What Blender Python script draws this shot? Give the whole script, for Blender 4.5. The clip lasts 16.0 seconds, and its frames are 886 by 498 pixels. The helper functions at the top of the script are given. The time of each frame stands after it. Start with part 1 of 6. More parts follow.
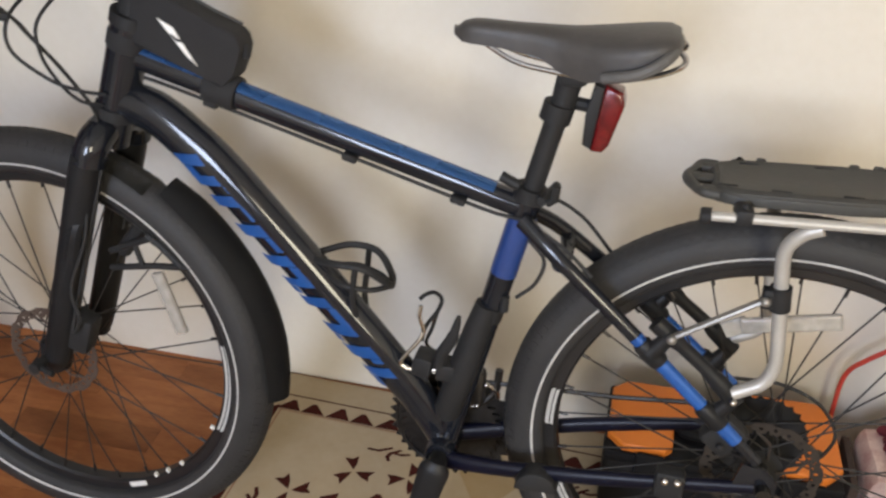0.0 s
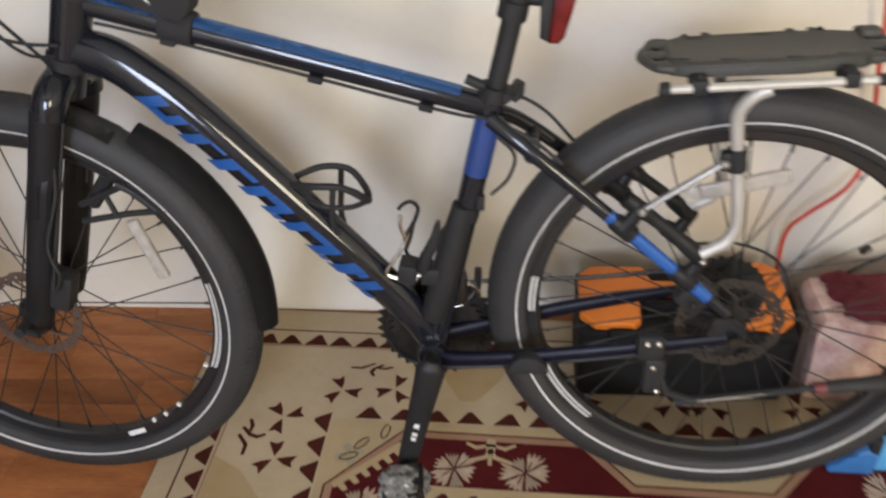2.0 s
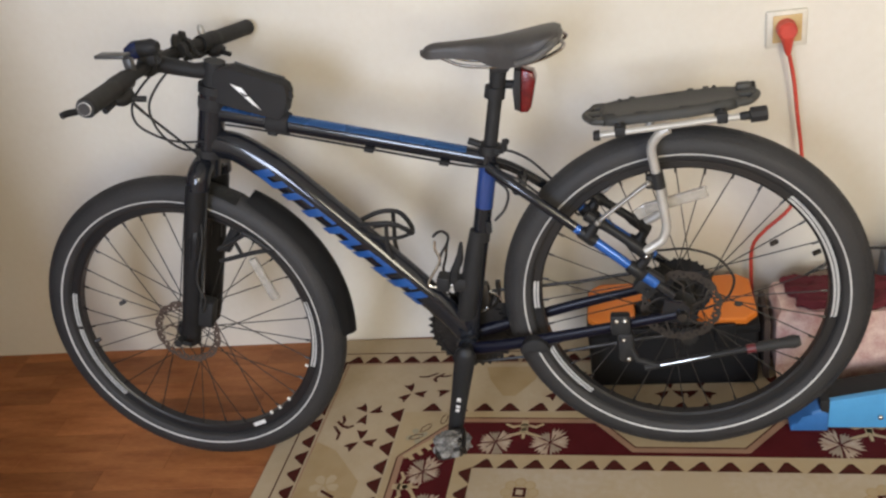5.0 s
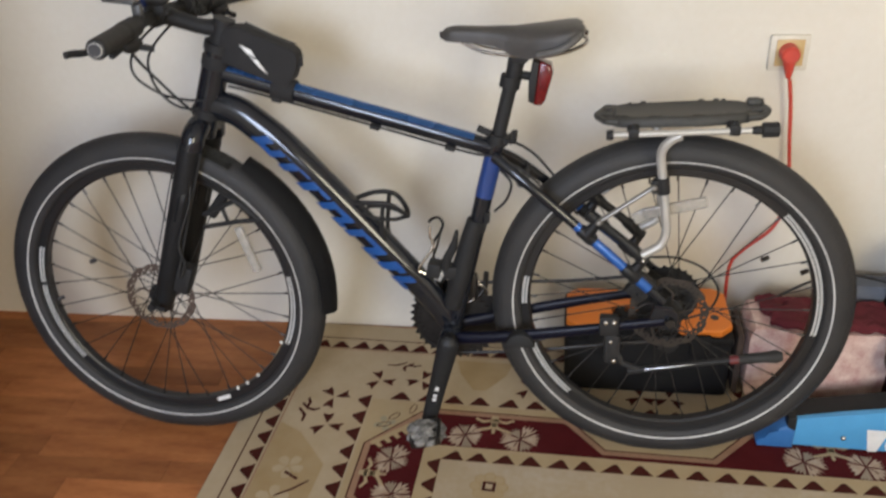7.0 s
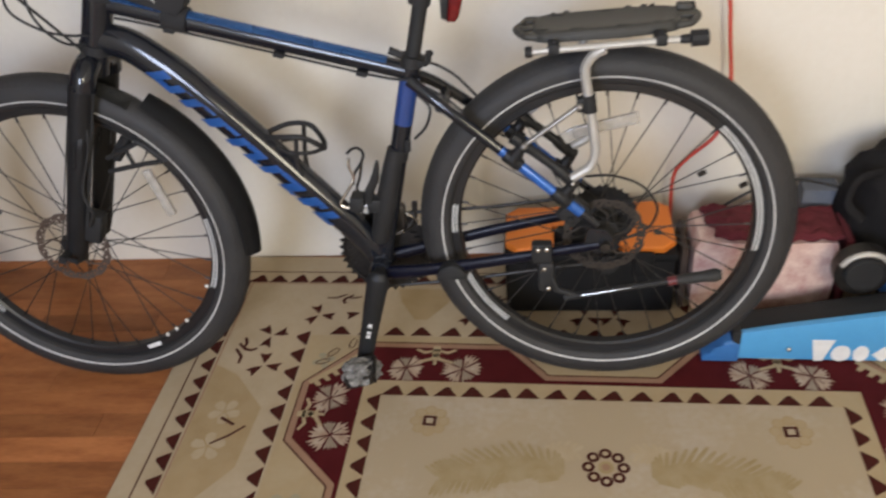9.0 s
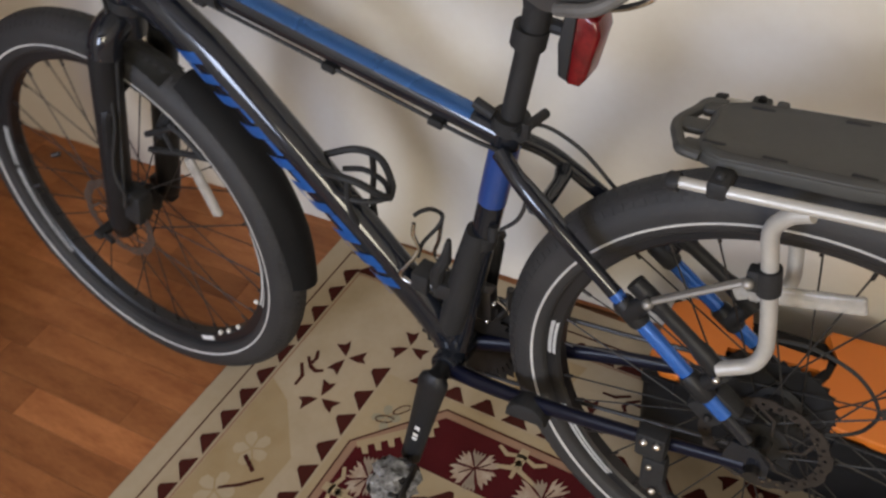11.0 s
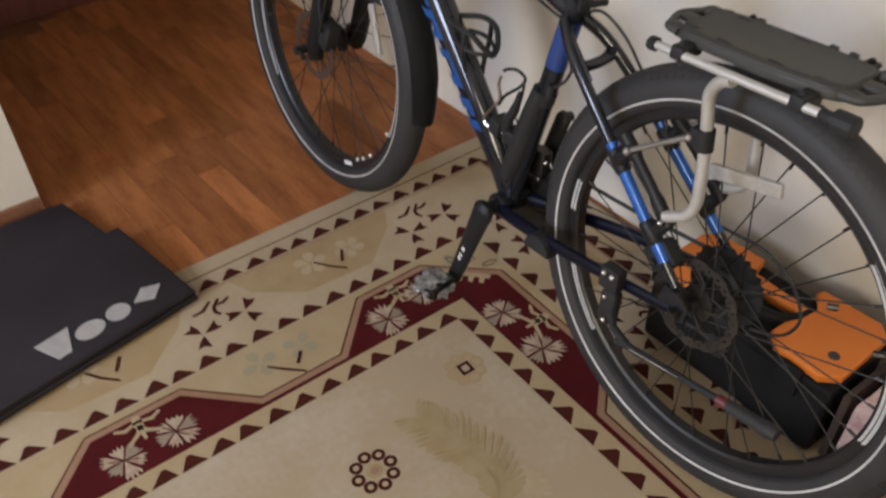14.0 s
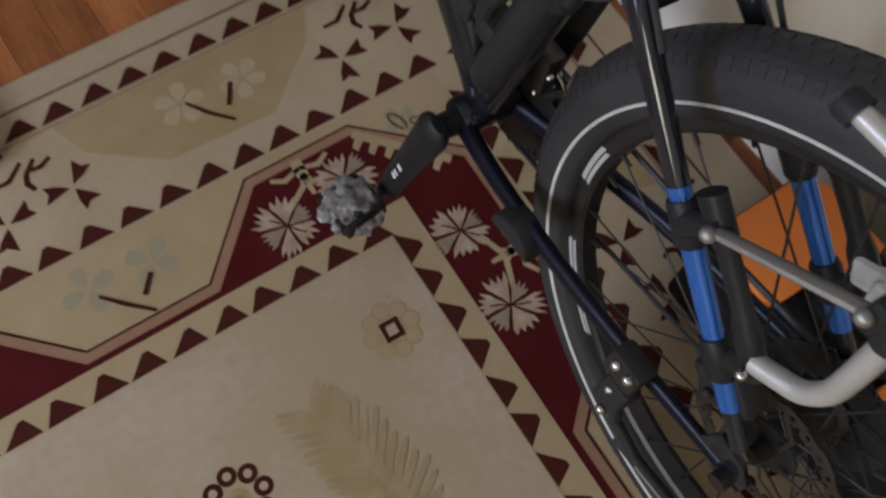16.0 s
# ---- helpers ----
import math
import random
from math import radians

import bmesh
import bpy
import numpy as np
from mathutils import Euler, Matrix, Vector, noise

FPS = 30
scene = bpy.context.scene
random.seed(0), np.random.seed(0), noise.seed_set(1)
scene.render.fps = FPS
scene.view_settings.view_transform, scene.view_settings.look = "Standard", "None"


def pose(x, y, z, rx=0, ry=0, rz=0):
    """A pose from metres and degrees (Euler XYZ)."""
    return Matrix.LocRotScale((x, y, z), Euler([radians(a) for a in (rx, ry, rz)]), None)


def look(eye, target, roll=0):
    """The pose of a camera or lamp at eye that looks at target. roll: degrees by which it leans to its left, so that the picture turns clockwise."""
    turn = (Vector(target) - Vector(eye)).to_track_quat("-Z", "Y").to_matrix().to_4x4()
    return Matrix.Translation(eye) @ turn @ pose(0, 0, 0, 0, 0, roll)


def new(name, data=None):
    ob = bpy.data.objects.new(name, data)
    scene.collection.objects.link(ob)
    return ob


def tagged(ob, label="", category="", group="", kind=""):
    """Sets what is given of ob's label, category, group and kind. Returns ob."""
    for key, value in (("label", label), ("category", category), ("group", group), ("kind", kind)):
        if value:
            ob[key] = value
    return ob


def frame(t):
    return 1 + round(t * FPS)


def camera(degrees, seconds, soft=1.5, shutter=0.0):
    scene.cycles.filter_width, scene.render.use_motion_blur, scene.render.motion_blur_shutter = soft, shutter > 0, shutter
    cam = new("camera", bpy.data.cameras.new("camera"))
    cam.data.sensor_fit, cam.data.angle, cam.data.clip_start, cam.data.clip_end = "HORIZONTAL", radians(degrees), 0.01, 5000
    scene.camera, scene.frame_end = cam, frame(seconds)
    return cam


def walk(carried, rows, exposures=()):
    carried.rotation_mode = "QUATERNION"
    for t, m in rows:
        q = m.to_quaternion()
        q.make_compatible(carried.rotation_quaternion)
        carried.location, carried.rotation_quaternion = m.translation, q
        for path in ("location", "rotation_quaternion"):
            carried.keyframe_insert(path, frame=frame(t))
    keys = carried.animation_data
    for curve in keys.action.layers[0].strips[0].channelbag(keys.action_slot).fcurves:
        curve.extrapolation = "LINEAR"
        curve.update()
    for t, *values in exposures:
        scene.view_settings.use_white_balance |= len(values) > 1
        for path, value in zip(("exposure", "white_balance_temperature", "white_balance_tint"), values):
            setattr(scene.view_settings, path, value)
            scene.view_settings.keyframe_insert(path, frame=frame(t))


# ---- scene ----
cam = camera(54.8, 16.0, soft=2.4, shutter=0.5)
PATH = [
    (0, (0.142, -0.729, 1.202), (-0.295, 0.908, 0.14), 0.7),
    (0.5, (0.074, -0.75, 1.192), (-0.341, 0.883, 0.115), 3.3),
    (1, (0.037, -0.734, 1.182), (-0.388, 0.839, 0.023), 4.0),
    (1.5, (0.003, -0.712, 1.16), (-0.334, 0.838, -0.059), 2.3),
    (2, (0.073, -0.805, 1.202), (-0.161, 0.78, 0.005), -3.3),
    (2.5, (0.206, -1.064, 1.286), (-0.115, 0.551, 0.15), -8.1),
    (3, (0.292, -1.194, 1.336), (-0.147, 0.502, 0.371), -11.2),
    (3.5, (0.311, -1.264, 1.343), (-0.21, 0.406, 0.373), -11.8),
    (3.7, (0.297, -1.28, 1.348), (-0.206, 0.392, 0.371), -11.5),
    (5.8, (0.308, -1.258, 1.339), (-0.159, 0.426, 0.367), -10.1),
    (6, (0.292, -1.255, 1.347), (-0.138, 0.441, 0.379), -9.2),
    (6.5, (0.229, -1.265, 1.332), (-0.06, 0.494, 0.425), -4.4),
    (7, (0.173, -1.295, 1.318), (-0.151, 0.413, 0.329), -2.8),
    (7.5, (0.166, -1.299, 1.306), (-0.177, 0.381, 0.276), -2.8),
    (8, (0.177, -1.29, 1.302), (-0.13, 0.38, 0.246), -3.7),
    (8.5, (0.24, -1.242, 1.308), (0.016, 0.41, 0.203), -4.5),
    (9, (0.263, -1.172, 1.314), (-0.009, 0.415, 0.128), -5.6),
    (9.5, (0.262, -0.914, 1.275), (-0.38, 0.487, -0.001), -10.9),
    (9.7, (0.259, -0.745, 1.293), (-0.318, 0.629, -0.041), -8.3),
    (11.8, (0.627, -0.441, 1.251), (-0.545, 0.453, -0.102), -5.2),
    (12, (0.709, -0.474, 1.269), (-0.546, 0.359, -0.047), -4.4),
    (12.5, (0.838, -0.533, 1.328), (-0.603, 0.317, 0.232), -5.0),
    (13, (0.883, -0.601, 1.353), (-0.58, 0.406, 0.432), -4.0),
    (13.4, (0.913, -0.694, 1.334), (-0.451, 0.331, 0.29), -2.6),
    (13.5, (0.903, -0.696, 1.325), (-0.428, 0.305, 0.217), -2.2),
    (14, (0.853, -0.657, 1.272), (-0.359, 0.212, -0.061), -1.6),
    (14.5, (0.739, -0.472, 1.231), (-0.423, 0.291, -0.206), -0.5),
    (15, (0.623, -0.317, 1.21), (-0.453, 0.347, -0.34), 1.6),
    (15.5, (0.421, -0.224, 1.144), (-0.432, 0.348, -0.572), 2.6),
    (16, (0.279, -0.138, 1.074), (-0.309, 0.303, -0.786), 4.9),
]
walk(cam, [(t, look(eye, target, roll)) for t, eye, target, roll in PATH],
     exposures=((0.0, 0.29, 6550, 8.5), (1.0, 0.24, 6550, 9), (2.0, 0.36, 6550, 9), (2.5, 0.41, 6550, 9.5), (3.0, 0.22, 6550, 9), (3.5, 0.24, 6550, 8.5), (6.0, 0.18, 6550, 8), (7.0, 0.14, 6500, 7.5), (8.5, 0.20, 6450, 8.5), (9.0, 0.22, 6500, 9.5), (9.5, 0.26, 6500, 10.5), (12.0, 0.02, 6350, 10), (13.0, 0.19, 6250, 9), (13.5, 0.14, 6250, 9), (14.0, 0.04, 6450, 11), (14.5, -0.06, 6000, 9.5), (16.0, -0.26, 6000, 10)))

# ---- world, sun and large lights ----
world = bpy.data.worlds.new("world")
scene.world = world
world.use_nodes = True
wn = world.node_tree.nodes
sky = wn.new("ShaderNodeTexSky")
sky.sky_type, sky.sun_disc = "NISHITA", False
sky.sun_elevation, sky.sun_rotation = radians(38), radians(200)
world.node_tree.links.new(sky.outputs[0], wn["Background"].inputs[0])
wn["Background"].inputs[1].default_value = 0.10


def area_light(name, loc, target, sx, sy, power, colour):
    la = bpy.data.lights.new(name, "AREA")
    la.shape, la.size, la.size_y, la.energy, la.color = "RECTANGLE", sx, sy, power, colour
    ob = new(name, la)
    ob.matrix_world = look(loc, target)
    return ob


area_light("unseen_window_light", (-0.45, -3.18, 1.53), (-0.45, 0.0, 0.9), 0.85, 1.05, 52, (0.84, 0.95, 1.24))
# added warm fill for the right of the wall, set up as a second window
area_light("unseen_window_light", (1.45, -3.18, 1.53), (1.45, 0.0, 0.9), 1.0, 1.05, 46, (1.12, 1.0, 0.78))


# ---- materials ----
def material(name, base, second=None, rough=0.5, metal=0.0, scale=8.0, fine=120.0, bump=0.1, mix=0.5,
             coat=0.0, stretch=(1, 1, 1), specular=0.5, bump_scale=None, alpha=1.0, transmission=0.0, island=0.0):
    m = bpy.data.materials.new(name)
    m.use_nodes = True
    nt = m.node_tree
    n, l = nt.nodes, nt.links
    b = n["Principled BSDF"]
    second = second or tuple(c * 0.78 for c in base)
    tc = n.new("ShaderNodeTexCoord")
    mp = n.new("ShaderNodeMapping")
    mp.inputs["Scale"].default_value = stretch
    l.new(tc.outputs["Object"], mp.inputs["Vector"])
    big = n.new("ShaderNodeTexNoise")
    big.inputs["Scale"].default_value, big.inputs["Detail"].default_value = scale, 5
    l.new(mp.outputs[0], big.inputs["Vector"])
    small = n.new("ShaderNodeTexNoise")
    small.inputs["Scale"].default_value, small.inputs["Detail"].default_value = fine, 3
    l.new(mp.outputs[0], small.inputs["Vector"])
    add = n.new("ShaderNodeMath")
    add.operation = "MULTIPLY_ADD"
    l.new(small.outputs[0], add.inputs[0])
    add.inputs[1].default_value = 0.35
    l.new(big.outputs[0], add.inputs[2])
    ramp = n.new("ShaderNodeMapRange")
    ramp.inputs["From Min"].default_value, ramp.inputs["From Max"].default_value = 0.42, 0.92
    l.new(add.outputs[0], ramp.inputs["Value"])
    mixer = n.new("ShaderNodeMix")
    mixer.data_type = "RGBA"
    mixer.inputs["A"].default_value, mixer.inputs["B"].default_value = (*base, 1), (*second, 1)
    gain = n.new("ShaderNodeMath")
    gain.operation = "MULTIPLY"
    gain.inputs[1].default_value = mix * 2
    gain.use_clamp = True
    l.new(ramp.outputs[0], gain.inputs[0])
    l.new(gain.outputs[0], mixer.inputs["Factor"])
    colour = mixer.outputs["Result"]
    if island:
        info = n.new("ShaderNodeObjectInfo")
        hsv = n.new("ShaderNodeHueSaturation")
        vr = n.new("ShaderNodeMapRange")
        vr.inputs["To Min"].default_value, vr.inputs["To Max"].default_value = 1 - island, 1 + island
        l.new(info.outputs["Random"], vr.inputs["Value"])
        l.new(vr.outputs[0], hsv.inputs["Value"])
        l.new(colour, hsv.inputs["Color"])
        colour = hsv.outputs[0]
    l.new(colour, b.inputs["Base Color"])
    rr = n.new("ShaderNodeMapRange")
    rr.inputs["To Min"].default_value, rr.inputs["To Max"].default_value = max(0.02, rough - 0.08), min(1, rough + 0.08)
    l.new(big.outputs[0], rr.inputs["Value"])
    l.new(rr.outputs[0], b.inputs["Roughness"])
    b.inputs["Metallic"].default_value = metal
    b.inputs["Coat Weight"].default_value = coat
    b.inputs["Specular IOR Level"].default_value = specular
    b.inputs["Alpha"].default_value = alpha
    b.inputs["Transmission Weight"].default_value = transmission
    if bump:
        bp = n.new("ShaderNodeBump")
        bp.inputs["Strength"].default_value, bp.inputs["Distance"].default_value = bump, 0.002
        src = small
        if bump_scale:
            src = n.new("ShaderNodeTexNoise")
            src.inputs["Scale"].default_value, src.inputs["Detail"].default_value = bump_scale, 4
            l.new(mp.outputs[0], src.inputs["Vector"])
        l.new(src.outputs[0], bp.inputs["Height"])
        l.new(bp.outputs[0], b.inputs["Normal"])
    return m


M_WALL = material("cream_wall_paint", (0.754, 0.722, 0.648), (0.678, 0.632, 0.535), 0.7, scale=1.6, fine=60, bump=0.15, mix=0.4, bump_scale=45)
M_CEIL = material("ceiling_paint", (0.60, 0.58, 0.54), None, 0.8, scale=2)
M_WOOD = material("laminate_wood", (0.430, 0.170, 0.061), (0.262, 0.092, 0.032), 0.46, scale=5, fine=40, bump=0.03, mix=0.6, stretch=(1.2, 6, 1), island=0.25, specular=0.22)
M_WOOD_GAP = material("floor_joint_dark", (0.20, 0.085, 0.038), None, 0.6)
M_DOOR = material("mahogany_door", (0.235, 0.084, 0.069), (0.175, 0.062, 0.051), 0.5, scale=5, fine=60, bump=0.05, stretch=(8, 8, 0.8))
M_BASE = material("brown_baseboard", (0.24, 0.11, 0.06), None, 0.45, scale=6, stretch=(1, 6, 6))
M_CREAM = material("rug_cream_pile", (0.430, 0.350, 0.243), (0.356, 0.277, 0.169), 0.95, scale=9, fine=75, bump=0.3, mix=0.4, specular=0.1, bump_scale=800)
M_FIELD = material("rug_pale_field", (0.432, 0.369, 0.288), (0.378, 0.303, 0.202), 0.95, scale=4.5, fine=75, bump=0.3, mix=0.85, specular=0.1, bump_scale=800)
M_TAN = material("rug_faded_tan", (0.3939, 0.3124, 0.1944), (0.3590, 0.2694, 0.1513), 0.95, scale=12, fine=75, bump=0.35, specular=0.1, bump_scale=700)
M_BURG = material("rug_burgundy_pile", (0.0777, 0.0089, 0.0104), (0.0555, 0.0067, 0.0074), 0.95, scale=14, fine=500, bump=0.35, specular=0.1, bump_scale=700)
M_BROWN = material("rug_brown_pile", (0.0629, 0.0148, 0.0104), (0.0444, 0.0104, 0.0074), 0.95, scale=14, fine=500, bump=0.35, specular=0.1, bump_scale=700)
M_PINKY = material("rug_rose_line", (0.3108, 0.1924, 0.1258), (0.2664, 0.1554, 0.0962), 0.95, scale=14, fine=500, bump=0.35, specular=0.1, bump_scale=700)
M_GREEN = material("rug_faded_green", (0.285, 0.262, 0.185), (0.325, 0.280, 0.180), 0.95, scale=14, fine=500, bump=0.35, specular=0.1, bump_scale=700)
M_PANEL = material("rug_olive_panel", (0.318, 0.226, 0.114), (0.358, 0.266, 0.149), 0.95, scale=16, fine=500, bump=0.3, mix=0.7, specular=0.1, bump_scale=800)
M_FERN = material("rug_ochre_frond", (0.300, 0.222, 0.108), (0.355, 0.280, 0.165), 0.95, scale=30, fine=500, bump=0.3, mix=0.6, specular=0.1, bump_scale=800)
M_CARN = material("rug_carnation_pile", (0.465, 0.385, 0.295), (0.29, 0.19, 0.13), 0.95, scale=55, fine=500, bump=0.35, mix=0.5, specular=0.1, bump_scale=700)
M_DULL = material("rug_dull_petal", (0.235, 0.185, 0.135), (0.29, 0.235, 0.175), 0.95, scale=60, fine=500, bump=0.35, mix=0.5, specular=0.1, bump_scale=700)
M_FADED = material("rug_faded_petal", (0.425, 0.345, 0.235), (0.39, 0.305, 0.19), 0.95, scale=40, fine=500, bump=0.3, specular=0.1, bump_scale=700)
M_TYRE = material("tyre_rubber", (0.019, 0.0195, 0.021), (0.031, 0.030, 0.030), 0.62, scale=14, fine=200, bump=0.25, specular=0.4)
M_STRIPE = material("reflective_stripe", (0.62, 0.62, 0.60), (0.43, 0.43, 0.43), 0.45, scale=20)
M_RIM = material("black_rim", (0.0135, 0.0135, 0.0149), None, 0.38, scale=12, specular=0.5)
M_STICKER = material("rim_sticker_white", (0.82, 0.82, 0.80), (0.5, 0.5, 0.5), 0.4, scale=90, mix=0.15)
M_SPOKE = material("dark_spoke", (0.030, 0.028, 0.026), None, 0.5, metal=0.3, specular=0.3)
M_BLACK = material("gloss_black_paint", (0.0110, 0.0128, 0.0178), (0.0095, 0.0113, 0.0158), 0.085, scale=10, bump=0.0, coat=0.0, specular=0.5)
M_BLUE = material("blue_frame_paint", (0.070, 0.215, 0.54), (0.052, 0.168, 0.44), 0.26, scale=10, bump=0.0, coat=0.6, metal=0.55)
M_SLEEVE = material("bright_blue_stay_paint", (0.025, 0.125, 0.46), (0.02, 0.095, 0.36), 0.2, scale=10, bump=0.0, coat=0.3, metal=0.35)
M_SATIN = material("satin_black_paint", (0.0120, 0.0122, 0.0132), (0.0160, 0.0163, 0.0175), 0.42, scale=16, bump=0.05, specular=0.22)
M_NAVY = material("navy_frame_paint", (0.0034, 0.0042, 0.0135), None, 0.34, scale=10, bump=0.0, coat=0.0, specular=0.22)
M_ROYAL = material("royal_blue_paint", (0.015, 0.052, 0.215), (0.012, 0.04, 0.17), 0.3, scale=10, bump=0.0, coat=0.5)
M_DECAL = material("blue_decal", (0.030, 0.155, 0.52), (0.024, 0.12, 0.43), 0.32, scale=20, bump=0.0, coat=0.3)
M_PLASTIC = material("black_plastic", (0.0190, 0.0193, 0.0202), (0.0245, 0.0246, 0.0255), 0.55, scale=20, bump=0.15, specular=0.18)
M_GREYPL = material("charcoal_plastic", (0.032, 0.0315, 0.029), (0.045, 0.0445, 0.040), 0.6, scale=20, bump=0.2)
M_LENS = material("dark_blue_lens", (0.018, 0.028, 0.085), None, 0.15, scale=30, bump=0.0)
M_MOUNT = material("grey_mount_plastic", (0.065, 0.065, 0.066), (0.04, 0.04, 0.04), 0.4, scale=30, bump=0.05)
M_EDGE = material("grey_vinyl_edge", (0.105, 0.102, 0.098), (0.075, 0.073, 0.070), 0.6, scale=30, bump=0.1)
M_RUBBER = material("black_rubber", (0.0175, 0.0175, 0.0175), None, 0.7, scale=30, bump=0.3)
M_CLOTH = material("black_cordura", (0.0108, 0.0108, 0.0121), (0.0189, 0.0189, 0.0203), 0.85, scale=30, fine=600, bump=0.5, bump_scale=700)
M_PACK = material("black_nylon_pack", (0.0074, 0.0070, 0.0081), (0.0135, 0.0132, 0.0142), 0.8, scale=14, fine=300, bump=0.6, specular=0.2, bump_scale=90)
M_BOXPL = material("black_toolbox_plastic", (0.0081, 0.0081, 0.0088), (0.0121, 0.0121, 0.0128), 0.6, scale=14, bump=0.1, specular=0.15)
M_SADDLE = material("saddle_vinyl", (0.034, 0.032, 0.031), (0.056, 0.052, 0.049), 0.5, scale=20, bump=0.2)
M_STEEL = material("polished_steel", (0.62, 0.61, 0.59), (0.45, 0.44, 0.43), 0.22, metal=1.0, scale=30, bump=0.0)
M_STRUT = material("brushed_steel", (0.36, 0.345, 0.32), (0.24, 0.23, 0.215), 0.45, metal=0.7, scale=40, bump=0.05)
M_DARKSTEEL = material("dark_steel", (0.034, 0.032, 0.031), (0.066, 0.061, 0.058), 0.40, metal=0.85, scale=40, bump=0.05)
M_CHAIN = material("oily_dark_steel", (0.015, 0.0142, 0.0138), (0.033, 0.030, 0.0285), 0.45, metal=0.6, scale=60, bump=0.05)
M_DISC = material("brake_disc_steel", (0.060, 0.050, 0.043), (0.040, 0.034, 0.030), 0.5, metal=0.6, scale=40, bump=0.05)
M_DISCWORN = material("worn_brake_disc", (0.115, 0.085, 0.068), (0.08, 0.058, 0.047), 0.5, metal=0.4, scale=40, bump=0.05)
M_ALU = material("silver_aluminium", (0.48, 0.47, 0.445), (0.41, 0.40, 0.375), 0.42, metal=0.35, scale=30, bump=0.02)
M_RED = material("red_lens", (0.070, 0.003, 0.005), (0.15, 0.006, 0.008), 0.2, scale=60, bump=0.0, coat=0.15)
M_REFLECT = material("clear_reflector", (0.72, 0.70, 0.66), (0.55, 0.53, 0.49), 0.15, scale=80, bump=0.4, transmission=0.6)
M_WRAP = material("cloudy_plastic_wrap", (0.52, 0.51, 0.485), (0.13, 0.127, 0.122), 0.16, scale=55, fine=200, bump=0.5, mix=0.6, transmission=0.35)
M_COLLAR = material("dull_red_plastic", (0.12, 0.018, 0.022), None, 0.4, scale=30, bump=0.0)
M_ORANGE = material("orange_plastic", (0.72, 0.20, 0.022), (0.69, 0.185, 0.02), 0.45, scale=5, bump=0.03)
M_PINK = material("pink_quilt", (0.74, 0.58, 0.51), (0.47, 0.27, 0.24), 0.9, scale=34, fine=200, bump=0.7, mix=0.55, bump_scale=60)
M_MAROON = material("maroon_towel", (0.12, 0.012, 0.02), (0.09, 0.01, 0.015), 0.95, scale=20, fine=400, bump=0.7)
M_TRBLUE = material("sky_blue_powder_coat", (0.085, 0.33, 0.62), (0.07, 0.29, 0.56), 0.45, scale=10, bump=0.05)
M_DKBLUE = material("blue_plastic_foot", (0.035, 0.15, 0.40), None, 0.45, scale=20)
M_WHITE = material("white_print", (0.72, 0.72, 0.72), (0.6, 0.6, 0.6), 0.6, scale=40, bump=0.0)
M_PRINT = material("worn_grey_print", (0.40, 0.385, 0.375), (0.30, 0.29, 0.28), 0.8, scale=40, bump=0.1)
M_MAT = material("black_foam_mat", (0.0215, 0.0185, 0.0215), (0.033, 0.029, 0.033), 0.9, scale=5, fine=300, bump=0.4, specular=0.15)
M_SOCKET = material("ivory_socket", (0.74, 0.70, 0.60), None, 0.4, scale=20, bump=0.0)
M_SOCKIN = material("beige_socket_insert", (0.62, 0.44, 0.20), None, 0.45, scale=20, bump=0.0)
M_CORD = material("red_cord", (0.60, 0.07, 0.045), (0.5, 0.05, 0.035), 0.5, scale=20, bump=0.0)
M_GLASS = material("window_glass", (0.9, 0.95, 0.95), None, 0.02, scale=2, bump=0.0, transmission=1.0)


# ---- mesh helpers ----
def link_mesh(name, bm, mat, smooth=35):
    me = bpy.data.meshes.new(name)
    bmesh.ops.recalc_face_normals(bm, faces=bm.faces)
    bm.to_mesh(me)
    bm.free()
    me.materials.append(mat)
    if smooth:
        me.polygons.foreach_set("use_smooth", [True] * len(me.polygons))
        me.set_sharp_from_angle(angle=radians(smooth))
    return me


def part(name, bm, mat, parent, label="", smooth=35):
    ob = new(name, link_mesh(name, bm, mat, smooth))
    ob.parent = parent
    if label:
        tagged(ob, label)
    return ob


def solid(name, bm, mat, label, category, group="", kind="", smooth=35):
    return tagged(new(name, link_mesh(name, bm, mat, smooth)), label, category, group, kind)


def holder(name, m, label, category, group="", kind=""):
    ob = new(name)
    ob.empty_display_size = 0.05
    ob.matrix_world = m
    return tagged(ob, label, category, group, kind)


def box(bm, x0, y0, z0, x1, y1, z1, bevel=0.0, seg=2, m=None):
    r = bmesh.ops.create_cube(bm, size=1)
    vs = r["verts"]
    for v in vs:
        v.co = Vector(((x0 + x1) / 2 + v.co.x * (x1 - x0), (y0 + y1) / 2 + v.co.y * (y1 - y0), (z0 + z1) / 2 + v.co.z * (z1 - z0)))
    if bevel:
        es = list({e for v in vs for e in v.link_edges})
        out = bmesh.ops.bevel(bm, geom=es, offset=bevel, segments=seg, affect="EDGES", profile=0.5)
        vs = list({v for f in out["faces"] for v in f.verts} | {v for v in vs if v.is_valid})
    if m is not None:
        bmesh.ops.transform(bm, matrix=m, verts=vs)
    return vs


